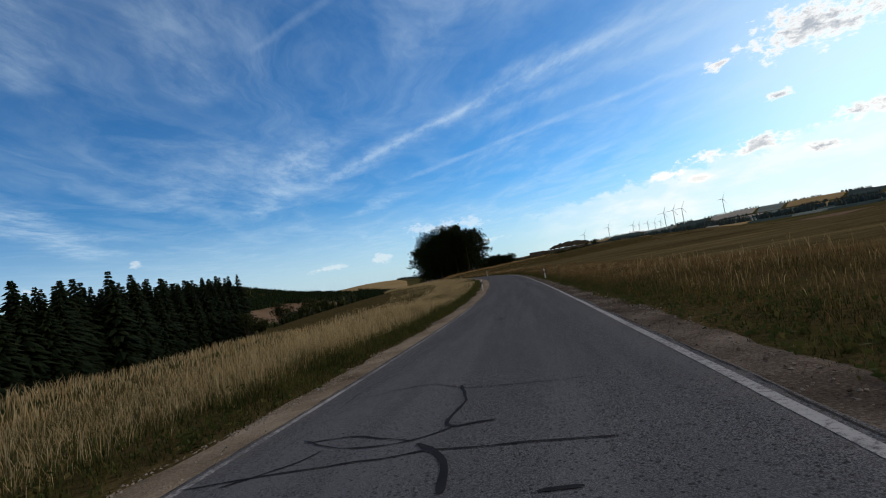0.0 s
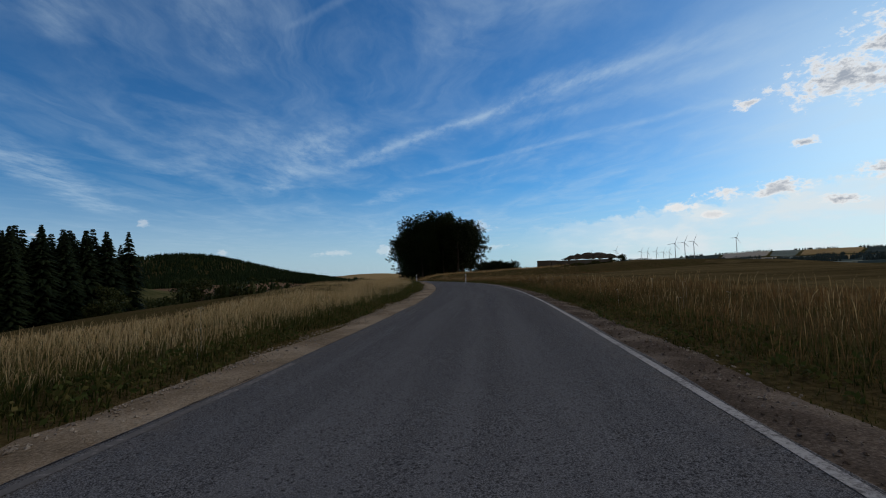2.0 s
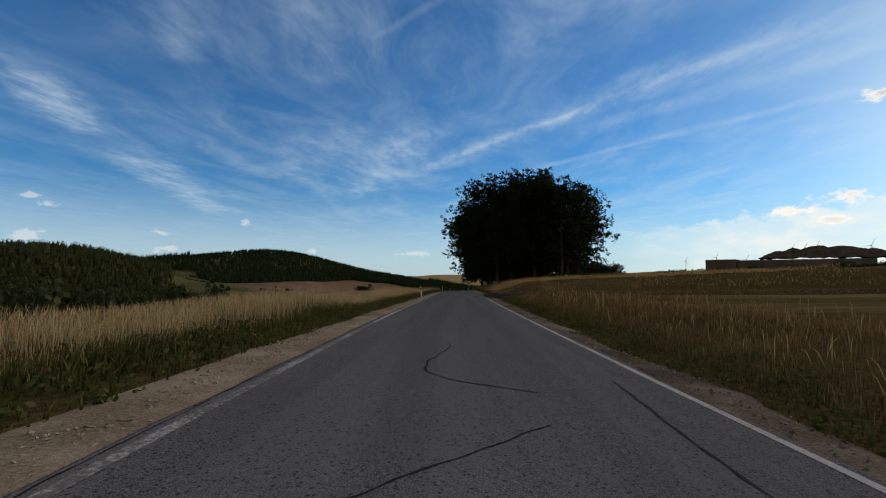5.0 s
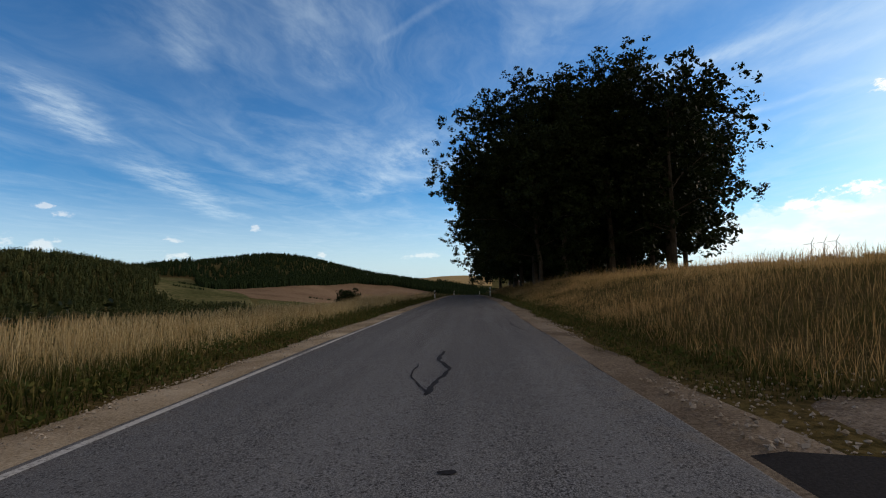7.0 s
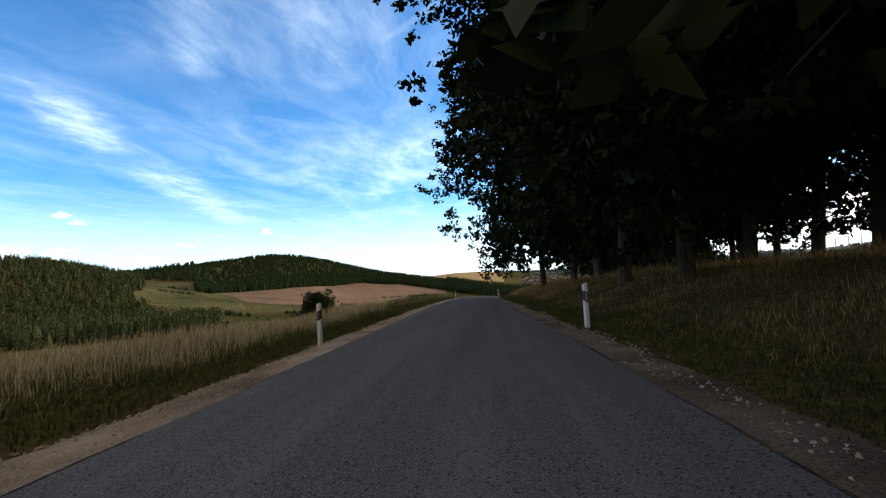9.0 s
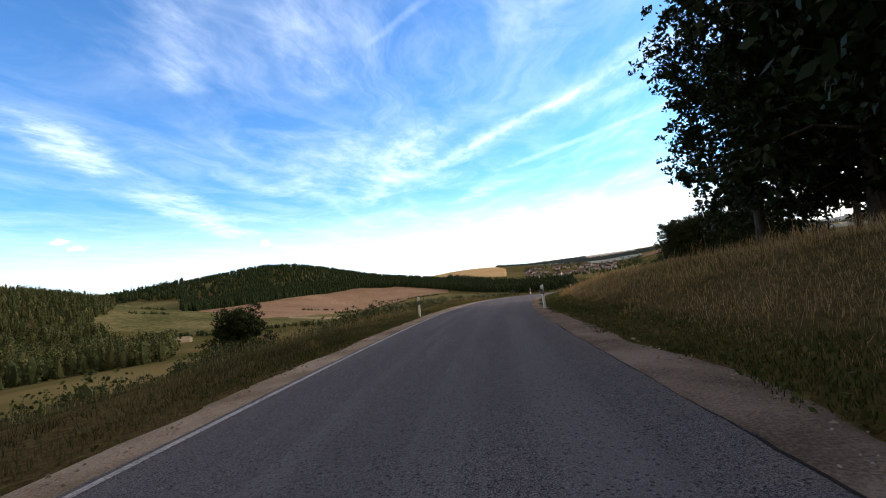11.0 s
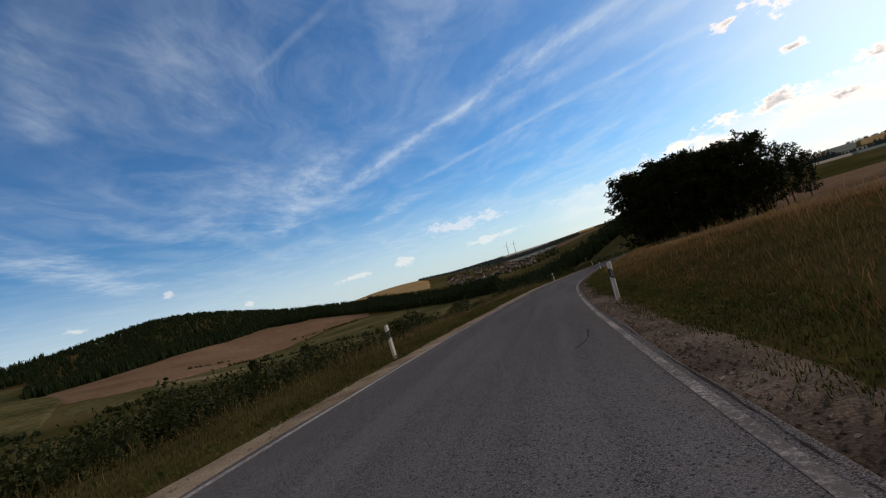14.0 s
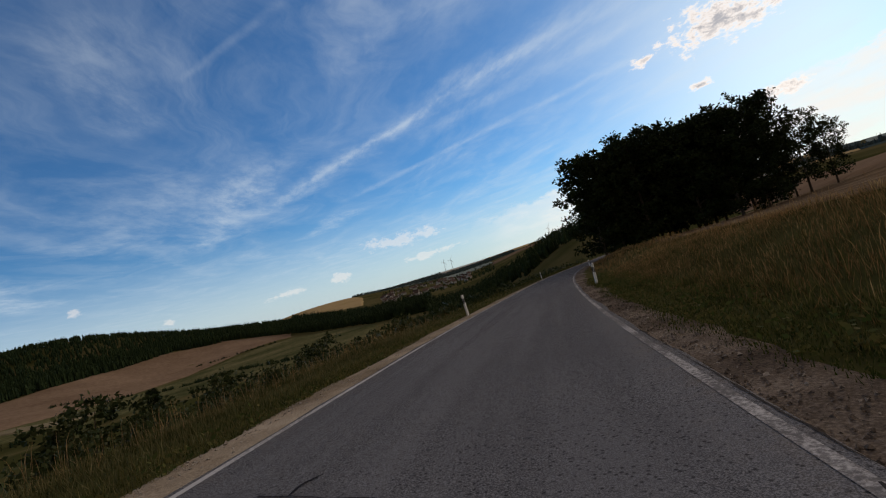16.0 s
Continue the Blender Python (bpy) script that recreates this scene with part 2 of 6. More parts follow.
def blade_material(name, low, mids, tips, through=0.3):
    """Grass: green at the foot, straw above, blade by blade; UV v runs from foot to tip."""
    m = bpy.data.materials.new(name)
    m.use_nodes = True
    k = Nodes(m.node_tree)
    geo = k.add("ShaderNodeNewGeometry")
    rnd = geo.outputs["Random Per Island"]
    v = k.xyz(k.add("ShaderNodeUVMap").outputs[0])[1]
    patch = k.noise(geo.outputs["Position"], 0.35, 4, 0.6)
    straw = k.mix(rnd, (*mids, 1), (*tips, 1))
    straw = k.mix(k.ramp01(k.noise(geo.outputs["Position"], 1.3, 4, 0.65), 0.42, 0.68, 0.0, 0.6), straw, (mids[0] * 0.62, mids[1] * 0.55, mids[2] * 0.5, 1))
    green = k.mix(rnd, (*low, 1), (low[0] * 1.6, low[1] * 1.35, low[2] * 1.2, 1))
    edge = k.ramp01(patch, 0.35, 0.65, 0.08, 0.5)
    col = k.mix(k.ramp01(v, edge, k.math("ADD", edge, 0.35)), green, straw)
    p = k.add("ShaderNodeBsdfPrincipled")
    k.put(p.inputs["Base Color"], col)
    p.inputs["Roughness"].default_value = 0.75
    p.inputs["Specular IOR Level"].default_value = 0.02
    tr = k.add("ShaderNodeBsdfTranslucent")
    k.put(tr.inputs[0], col)
    mx = k.add("ShaderNodeMixShader")
    mx.inputs[0].default_value = through
    k.put(mx.inputs[1], p.outputs[0])
    k.put(mx.inputs[2], tr.outputs[0])
    o = k.add("ShaderNodeOutputMaterial")
    k.put(o.inputs[0], mx.outputs[0])
    return m


def asphalt_material():
    m = bpy.data.materials.new("asphalt")
    m.use_nodes = True
    k = Nodes(m.node_tree)
    uv = k.add("ShaderNodeUVMap").outputs[0]           # u across, v along, in metres
    co = k.add("ShaderNodeTexCoord").outputs["Object"]
    u = k.xyz(uv)[0]
    stones = k.add("ShaderNodeTexVoronoi")
    k.put(stones.inputs["Vector"], co)
    stones.inputs["Scale"].default_value = 115
    grit = k.noise(co, 105, 5, 0.72)
    blot = k.noise(co, 0.5, 5, 0.6)
    lanes = k.noise(k.mapped(uv, scale=(1.1, 0.04, 1)), 1.6, 4, 0.55)
    c = k.mix(k.ramp01(grit, 0.41, 0.63), (0.036, 0.037, 0.041, 1), (0.238, 0.242, 0.258, 1))
    c = k.mix(k.ramp01(stones.outputs["Color"], 0.7, 1.0, 0.0, 0.7), c, (0.30, 0.304, 0.322, 1))
    c = k.mix(k.ramp01(blot, 0.35, 0.7, 0.0, 0.55), c, (0.113, 0.115, 0.125, 1))
    c = k.mix(k.ramp01(lanes, 0.42, 0.62, 0.0, 0.26), c, (0.205, 0.209, 0.222, 1))
    # dust carried on to the edges
    dust = k.math("MULTIPLY", k.ramp01(k.math("ABSOLUTE", u), 1.65, 2.2), k.ramp01(k.noise(co, 3.0, 5, 0.7), 0.4, 0.7))
    c = k.mix(k.math("MULTIPLY", dust, 0.25), c, (0.22, 0.18, 0.14, 1))
    # small dark pits where stones have broken out
    pits = k.add("ShaderNodeTexVoronoi")
    k.put(pits.inputs["Vector"], co)
    pits.inputs["Scale"].default_value = 26
    pit = k.math("MULTIPLY", k.ramp01(pits.outputs["Distance"], 0.40, 0.14), k.ramp01(pits.outputs["Color"], 0.34, 0.52))
    c = k.mix(k.math("MULTIPLY", pit, 0.7), c, (0.02, 0.02, 0.022, 1))
    p = k.add("ShaderNodeBsdfPrincipled")
    k.put(p.inputs["Base Color"], c)
    k.put(p.inputs["Roughness"], k.ramp01(grit, 0.3, 0.7, 0.85, 1.0))
    p.inputs["Specular IOR Level"].default_value = 0.0
    bp = k.add("ShaderNodeBump")
    bp.inputs["Strength"].default_value = 0.9
    bp.inputs["Distance"].default_value = 0.0012
    k.put(bp.inputs["Height"], k.math("ADD", stones.outputs["Distance"], grit))
    k.put(p.inputs["Normal"], bp.outputs[0])
    o = k.add("ShaderNodeOutputMaterial")
    k.put(o.inputs[0], p.outputs[0])
    return m


def line_material(name, fade, paint):
    """Road paint, worn through to the asphalt in flecks."""
    m = bpy.data.materials.new(name)
    m.use_nodes = True
    k = Nodes(m.node_tree)
    co = k.add("ShaderNodeTexCoord").outputs["Object"]
    wear = k.math("ADD", k.math("MULTIPLY", k.noise(co, 28, 6, 0.75), 0.65), k.math("MULTIPLY", k.noise(co, 0.9, 4, 0.6), 0.35))
    c = k.mix(k.ramp01(wear, fade, fade + 0.18), (*paint, 1), (0.15, 0.145, 0.145, 1))
    p = k.add("ShaderNodeBsdfPrincipled")
    k.put(p.inputs["Base Color"], c)
    p.inputs["Roughness"].default_value = 0.85
    p.inputs["Specular IOR Level"].default_value = 0.0
    o = k.add("ShaderNodeOutputMaterial")
    k.put(o.inputs[0], p.outputs[0])
    return m


def ground_material():
    """Dry meadow, straw and earth; greener in the valley."""
    m = bpy.data.materials.new("dry_meadow")
    m.use_nodes = True
    k = Nodes(m.node_tree)
    co = k.add("ShaderNodeTexCoord").outputs["Object"]
    x, y, z = k.xyz(co)
    fine = k.noise(co, 9, 6, 0.7)
    mid = k.noise(co, 0.45, 5, 0.6)
    wide = k.noise(co, 0.012, 5, 0.6)
    c = k.mix(k.ramp01(fine, 0.3, 0.7), (0.045, 0.036, 0.016, 1), (0.145, 0.108, 0.048, 1))
    c = k.mix(k.ramp01(mid, 0.45, 0.7, 0.0, 0.6), c, (0.062, 0.062, 0.02, 1))
    green = k.mix(k.ramp01(wide, 0.35, 0.65), (0.05, 0.052, 0.018, 1), (0.12, 0.10, 0.045, 1))
    c = k.mix(k.math("MAXIMUM", k.ramp01(z, -4.0, -11.0), k.ramp01(z, 6.0, 20.0)), c, green)
    p = k.add("ShaderNodeBsdfPrincipled")
    k.put(p.inputs["Base Color"], c)
    p.inputs["Roughness"].default_value = 0.95
    p.inputs["Specular IOR Level"].default_value = 0.0
    bp = k.add("ShaderNodeBump")
    bp.inputs["Strength"].default_value = 0.7
    bp.inputs["Distance"].default_value = 0.08
    k.put(bp.inputs["Height"], fine)
    k.put(p.inputs["Normal"], bp.outputs[0])
    o = k.add("ShaderNodeOutputMaterial")
    k.put(o.inputs[0], p.outputs[0])
    return m


M_ASPHALT = asphalt_material()
M_LINE = line_material("road_paint", 0.45, (0.48, 0.475, 0.47))
M_LINE_WORN = line_material("worn_road_paint", 0.38, (0.50, 0.49, 0.48))
M_LINE_GHOST = line_material("faded_road_paint", 0.34, (0.33, 0.32, 0.315))
M_GROUND = ground_material()
M_SEAM = material("bitumen_seam", [(0.012, 0.012, 0.015), (0.022, 0.022, 0.027), (0.038, 0.038, 0.042)], (2, 30), 0.9, 0.004, spec=0.08)
M_GRAVEL = material("dusty_gravel", [(0.13, 0.10, 0.07), (0.30, 0.237, 0.168), (0.49, 0.405, 0.305)], (0.7, 42), 0.95, 0.012, spread=0.13, fine=90)
M_SHINGLE = material("brown_gravel", [(0.0688, 0.055, 0.0439), (0.172, 0.138, 0.108), (0.31, 0.258, 0.211)], (0.7, 42), 0.95, 0.012, spread=0.13, fine=90)
M_EARTH = material("trodden_earth", [(0.045, 0.036, 0.029), (0.125, 0.10, 0.081), (0.27, 0.225, 0.185)], (0.8, 40), 0.95, 0.012, spread=0.13, fine=80)
M_STONE = material("pale_stone", [(0.11, 0.092, 0.074), (0.22, 0.188, 0.152), (0.36, 0.315, 0.265)], (3, 30), 0.9, vary=0.3)
M_DARKROAD = material("fresh_asphalt", [(0.016, 0.016, 0.018), (0.03, 0.029, 0.031), (0.05, 0.048, 0.05)], (0.5, 60), 0.85, 0.005)
M_POST = material("white_plastic", [(0.42, 0.42, 0.40), (0.66, 0.66, 0.64), (0.78, 0.78, 0.77)], (2.5, 18), 0.5, spread=0.3, vary=0.15, spec=0.3)
M_BLACK = material("black_plastic", [(0.008, 0.008, 0.01), (0.014, 0.014, 0.016), (0.03, 0.03, 0.03)], (3, 25), 0.45, spec=0.3)
M_REFLECT = material("reflector", [(0.2, 0.21, 0.22), (0.3, 0.31, 0.33), (0.42, 0.43, 0.45)], (20, 200), 0.2, spec=0.8)
M_BARK = material("bark", [(0.035, 0.028, 0.02), (0.09, 0.075, 0.058), (0.17, 0.145, 0.115)], (1.5, 9), 0.95, 0.03, stretch=(1, 1, 0.25), fine=14)
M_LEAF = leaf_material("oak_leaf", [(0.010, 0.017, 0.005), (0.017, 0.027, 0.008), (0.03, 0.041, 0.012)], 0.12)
M_BUSH = leaf_material("bush_leaf", [(0.018, 0.028, 0.009), (0.04, 0.054, 0.018), (0.09, 0.092, 0.036)], 0.15)
M_MEADOW = blade_material("meadow_grass", (0.0336, 0.0403, 0.0134), (0.0976, 0.0877, 0.0336), (0.208, 0.175, 0.0773), 0.25)
M_HERB = leaf_material("verge_herbs", [(0.03, 0.048, 0.013), (0.065, 0.085, 0.024), (0.14, 0.115, 0.042)], 0.25, 0.95)
M_LIP = material("crumbled_edge", [(0.012, 0.010, 0.010), (0.025, 0.021, 0.02), (0.05, 0.043, 0.04)], (2, 30), 0.95, 0.004, spec=0.08)
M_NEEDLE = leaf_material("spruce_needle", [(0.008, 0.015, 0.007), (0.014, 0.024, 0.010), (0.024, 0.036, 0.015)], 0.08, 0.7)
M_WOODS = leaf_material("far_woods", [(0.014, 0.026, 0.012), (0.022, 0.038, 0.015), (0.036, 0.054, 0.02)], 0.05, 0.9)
# Haze of distance mixed into the leaf colour: paler and bluer than M_WOODS.
M_HAZEWOODS = leaf_material("haze_tinted_woods", [(0.04, 0.06, 0.058), (0.055, 0.078, 0.075), (0.075, 0.1, 0.094)], 0.05, 0.9)
M_SLOPEWOODS = leaf_material("slope_woods", [(0.022, 0.034, 0.014), (0.042, 0.056, 0.022), (0.085, 0.088, 0.034)], 0.08, 0.85)
M_STRAW = blade_material("straw_grass", (0.035, 0.05, 0.013), (0.46, 0.31, 0.135), (0.78, 0.62, 0.35), 0.38)
M_REDSTRAW = blade_material("russet_grass", (0.0255, 0.0306, 0.00935), (0.162, 0.0892, 0.0374), (0.348, 0.23, 0.0978), 0.25)
M_BANKSTRAW = blade_material("bank_straw", (0.0333, 0.0385, 0.0118), (0.281, 0.163, 0.0703), (0.488, 0.34, 0.163), 0.42)
# Bank straw brightened in colour, to stand in for better-lit stretches of the bank.
M_BANKSTRAW_LIT = blade_material("bank_straw_lit", (0.05, 0.055, 0.018), (0.40, 0.24, 0.10), (0.66, 0.46, 0.22), 0.42)
M_BANKLOW = blade_material("bank_sward", (0.037, 0.0333, 0.0118), (0.222, 0.115, 0.0503), (0.37, 0.222, 0.0962), 0.35)
M_GREENGRASS = blade_material("verge_grass", (0.0246, 0.0369, 0.00984), (0.0697, 0.0779, 0.0221), (0.18, 0.148, 0.0541), 0.28)
M_STUBBLE = material("stubble", [(0.05, 0.039, 0.018), (0.115, 0.087, 0.04), (0.22, 0.165, 0.08)], (0.22, 3.0), 0.95, 0.06, spread=0.14, stretch=(0.12, 1, 1), fine=6)
M_STUBBLE_RED = material("harrowed_stubble", [(0.07, 0.047, 0.03), (0.15, 0.105, 0.068), (0.27, 0.20, 0.135)], (0.22, 3.5), 0.95, 0.06, spread=0.12, stretch=(1, 0.2, 1), fine=6)
M_FIELD_BROWN = material("ripe_field", [(0.14, 0.092, 0.06), (0.20, 0.135, 0.09), (0.27, 0.185, 0.125)], (0.012, 0.25), 0.95, spread=0.13)
M_FIELD_GREEN = material("meadow", [(0.052, 0.057, 0.024), (0.095, 0.095, 0.042), (0.17, 0.145, 0.075)], (0.016, 0.22), 0.95, spread=0.11)
# Far wooded slopes, with the haze of distance put into the base colour.
M_HAZESLOPE = material("haze_tinted_slope", [(0.045, 0.066, 0.066), (0.06, 0.086, 0.084), (0.085, 0.11, 0.105)], (0.01, 0.12), 0.95, spread=0.12)
# Pale field and far meadow: colours greyed and lightened to stand in for haze.
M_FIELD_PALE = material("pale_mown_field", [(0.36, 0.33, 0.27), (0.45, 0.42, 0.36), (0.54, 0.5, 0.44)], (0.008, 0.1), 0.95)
M_HAZEMEADOW = material("haze_tinted_meadow", [(0.15, 0.18, 0.16), (0.21, 0.25, 0.225), (0.28, 0.32, 0.29)], (0.006, 0.08), 0.95)
M_FIELD_GOLD = material("golden_field", [(0.32, 0.22, 0.10), (0.42, 0.30, 0.15), (0.5, 0.37, 0.2)], (0.008, 0.1), 0.95)
M_TRACK = material("pale_track", [(0.14, 0.12, 0.075), (0.21, 0.175, 0.11), (0.28, 0.235, 0.155)], (0.05, 1.5), 0.95)
M_WALL = material("plaster_wall", [(0.396, 0.389, 0.367), (0.49, 0.482, 0.454), (0.562, 0.547, 0.526)], (0.2, 4), 0.9, vary=0.4)
M_ROOF = material("roof_tile", [(0.06, 0.045, 0.042), (0.10, 0.07, 0.062), (0.15, 0.10, 0.085)], (0.3, 5), 0.9, vary=0.6)
M_PANE = material("dark_pane", [(0.015, 0.018, 0.022), (0.025, 0.028, 0.034), (0.04, 0.045, 0.05)], (0.5, 4), 0.15, spec=0.6)
M_TURBINE = material("turbine_paint", [(0.5, 0.52, 0.54), (0.62, 0.64, 0.66), (0.7, 0.72, 0.74)], (0.05, 1), 0.5)
M_CONCRETE = material("weathered_concrete", [(0.09, 0.076, 0.06), (0.15, 0.127, 0.10), (0.23, 0.2, 0.16)], (0.3, 5), 0.9, 0.01)
M_FLOWER = leaf_material("pale_umbel", [(0.45, 0.44, 0.36), (0.6, 0.58, 0.5), (0.72, 0.7, 0.62)], 0.3)


# ---- lie of the land ----
ROAD_S0, ROAD_STEP = -20.0, 25.0
HEADING = [-23.4, -19.8, -17.7, -14.1, -3.2, 0.5, -0.7, -1.5, -1.0, -0.4, -2.5, -9.1, -16.5, -21.5, -26.6, -29.8, -33.3, -37.2, -41.1, -45.0, -48.9]
SLOPE = [-6.5, -4.4, -2.3, -0.0, -0.4, -1.8, -2.1, -2.3, -3.1, -3.6, -4.3, -5.4, -6.5, -6.9, -6.2, -5.9, -5.5, -5.1, -4.5, -4.0, -3.4]
BANK = [4.0, 4.7, 4.1, -1.0, -3.3, -6.8, 1.3, 2.2, 2.9, 1.9, 0.5, -4.3, -1.3, 1.0, -3.7, -1.2, -0.7, -0.4, -0.3, -0.2, -0.2]
WIDTH = 4.27


def knots(values, s):
    """Smooth curve through evenly spaced values."""
    v = np.asarray(values, float)
    f = (np.asarray(s, float) - ROAD_S0) / ROAD_STEP
    i = np.clip(np.floor(f).astype(int), 0, len(v) - 2)
    u = f - i
    m = np.gradient(v)
    return (2 * u**3 - 3 * u**2 + 1) * v[i] + (u**3 - 2 * u**2 + u) * m[i] + (-2 * u**3 + 3 * u**2) * v[i + 1] + (u**3 - u**2) * m[i + 1]


RS = np.arange(-20.0, 480.0, 1.0)
_a = np.radians(knots(HEADING, RS))
def summed(step):
    total = np.cumsum(step) - step
    return total - total[20]


RX, RY, RZ = summed(-np.sin(_a)), summed(np.cos(_a)), summed(knots(SLOPE, RS) / 100)
NX, NY, NB = np.cos(_a), np.sin(_a), knots(BANK, RS) / 100


def smooth(x, lo, hi):
    u = np.clip((np.asarray(x, float) - lo) / (hi - lo), 0, 1)
    return u * u * (3 - 2 * u)


def road_point(s, u, dz=0.0):
    """World point at s metres along the road and u metres to its right, on the plane of the carriageway."""
    g = lambda a: np.interp(s, RS, a)
    return np.stack([g(RX) + g(NX) * u, g(RY) + g(NY) * u, g(RZ) + g(NB) * np.clip(u, -3.2, 3.2) + dz], -1)


def road_coords(x, y):
    """s along the road and u to its right, for arrays of points."""
    x, y = np.ravel(x).astype(float), np.ravel(y).astype(float)
    s, u = np.empty_like(x), np.empty_like(x)
    for a in range(0, len(x), 20000):
        b = slice(a, a + 20000)
        d = (x[b, None] - RX[None, ::2]) ** 2 + (y[b, None] - RY[None, ::2]) ** 2
        i = np.argmin(d, 1) * 2
        qx, qy = x[b] - RX[i], y[b] - RY[i]
        s[b], u[b] = RS[i] - qx * NY[i] + qy * NX[i], qx * NX[i] + qy * NY[i]
    return s, u


P0 = (22.0, 200.0)
FAR_R = [0, 60, 120, 220, 350, 600, 800, 1100, 1600, 2500, 3500, 5200]
FAR_LEFT = [-4, -9, -16, -24, -31, -24, -12, -2, -8, -15, -15, -20]
FAR_AHEAD = [-4, -6, -11, -20, -33, -44, -48, -50, -50, -34, -20, -20]
FAR_RIGHT = [0, 0.2, 0, -1, -3, -6, -9, -10, -8, -3, 4, 6]
HILLS = [(-455, 1240, 49, 330, 260), (-1050, 1550, 58, 450, 380), (-407, 560, 52, 150, 170), (-200, 1305, 27, 260, 230), (-150, 1900, 14, 600, 350), (2626, 2385, 48, 900, 500), (900, 3300, 9, 600, 500), (20, 2550, 33, 320, 350), (1900, 3300, 8, 800, 500),
         (210, 70, -7, 100, 100), (110, 165, 2, 40, 40), (300, 490, -14, 160, 160), (310, 230, -8, 110, 110),
         (2190, 2420, 10, 170, 300), (2500, 2060, 8, 150, 300), (2700, 1700, 14, 200, 300), (1750, 2900, 9, 160, 300)]


def height(x, y):
    """Ground height for arrays of points."""
    shape = np.shape(x)
    x, y = np.ravel(x).astype(float), np.ravel(y).astype(float)
    s, u = road_coords(x, y)
    sc = np.clip(s, -20, 479)
    zr = np.interp(sc, RS, RZ)
    bank = np.interp(sc, RS, NB)
    au = np.abs(u)
    z = zr + bank * np.clip(u, -3.2, 3.2) - 0.03 - 0.05 * smooth(au, 2.6, 3.4)
    # left: level strip, then falling away
    start = 15 - 6 * smooth(s, 28, 42) * (1 - smooth(s, 60, 95)) - 8 * smooth(s, 130, 215)
    fall = 0.10 + 0.19 * smooth(s, 150, 235)
    left = -fall * np.maximum(0, au - start) - 0.15 * smooth(au, 4, 8)
    # right: level field at first, a bank beyond the side road
    rise = smooth(s, 144.5, 151)
    right = 0.15 * smooth(u, 3.2, 7) + rise * ((1.1 - 0.3 * smooth(s, 250, 290)) * smooth(u, 3.3, 8.5) + (0.035 - 0.024 * smooth(s, 240, 300)) * np.maximum(0, u - 8)) + (1 - rise) * 0.003 * np.maximum(0, u - 6)
    near = z + np.where(u < 0, left, right)
    dx, dy = x - P0[0], y - P0[1]
    r, az = np.hypot(dx, dy), np.degrees(np.arctan2(dx, dy))
    wl = smooth(az, -10, -26) * smooth(az, -178, -140)
    wr = smooth(az, 15, 27) + smooth(az, -140, -178)
    wa = np.clip(1 - wl - wr, 0, 1)
    far = wl * np.interp(r, FAR_R, FAR_LEFT) + wa * np.interp(r, FAR_R, FAR_AHEAD) + wr * np.interp(r, FAR_R, FAR_RIGHT)
    for hx, hy, h, a, b in HILLS:
        d = math.hypot(hx - P0[0], hy - P0[1])
        ex, ey = (hx - P0[0]) / d, (hy - P0[1]) / d
        along, across = (x - hx) * ex + (y - hy) * ey, (x - hx) * ey - (y - hy) * ex
        far = far + h * np.exp(-((along / b) ** 2 + (across / a) ** 2))
    far = far + smooth(r, 300, 900) * 2.0 * np.sin(x * 0.011 + 1.3) * np.sin(y * 0.009)
    w = smooth(np.hypot(au, np.maximum(0, np.maximum(-20 - s, s - 479))), 22, 120)
    return (near * (1 - w) + far * w).reshape(shape)


def ground_z(x, y):
    return float(height(np.array([x]), np.array([y]))[0])


def mesh_object(name, verts, faces, mat, smooth_faces=False, uv=None):
    me = bpy.data.meshes.new(name)
    verts = np.asarray(verts, np.float32)
    faces = np.asarray(faces, np.int32)
    n, k = faces.shape
    me.vertices.add(len(verts))
    me.vertices.foreach_set("co", verts.ravel())
    me.loops.add(n * k)
    me.loops.foreach_set("vertex_index", faces.ravel())
    me.polygons.add(n)
    me.polygons.foreach_set("loop_start", np.arange(0, n * k, k, dtype=np.int32))
    me.polygons.foreach_set("use_smooth", np.full(n, smooth_faces))
    if uv is not None:
        layer = me.uv_layers.new(name="UVMap")
        layer.data.foreach_set("uv", np.asarray(uv, np.float32)[faces.ravel()].ravel())
    me.materials.append(mat)
    me.update(calc_edges=True)
    me.validate()
    return new(name, me)


def grid_faces(nr, nc):
    i = np.arange(nr - 1)[:, None] * nc + np.arange(nc - 1)[None, :]
    i = i.ravel()
    return np.stack([i, i + 1, i + nc + 1, i + nc], 1)


def part(name, bm, mat, parent=None, label=""):
    me = bpy.data.meshes.new(name)
    bm.to_mesh(me)
    bm.free()
    me.materials.append(mat)
    ob = new(name, me)
    ob.parent = parent
    return tagged(ob, label)


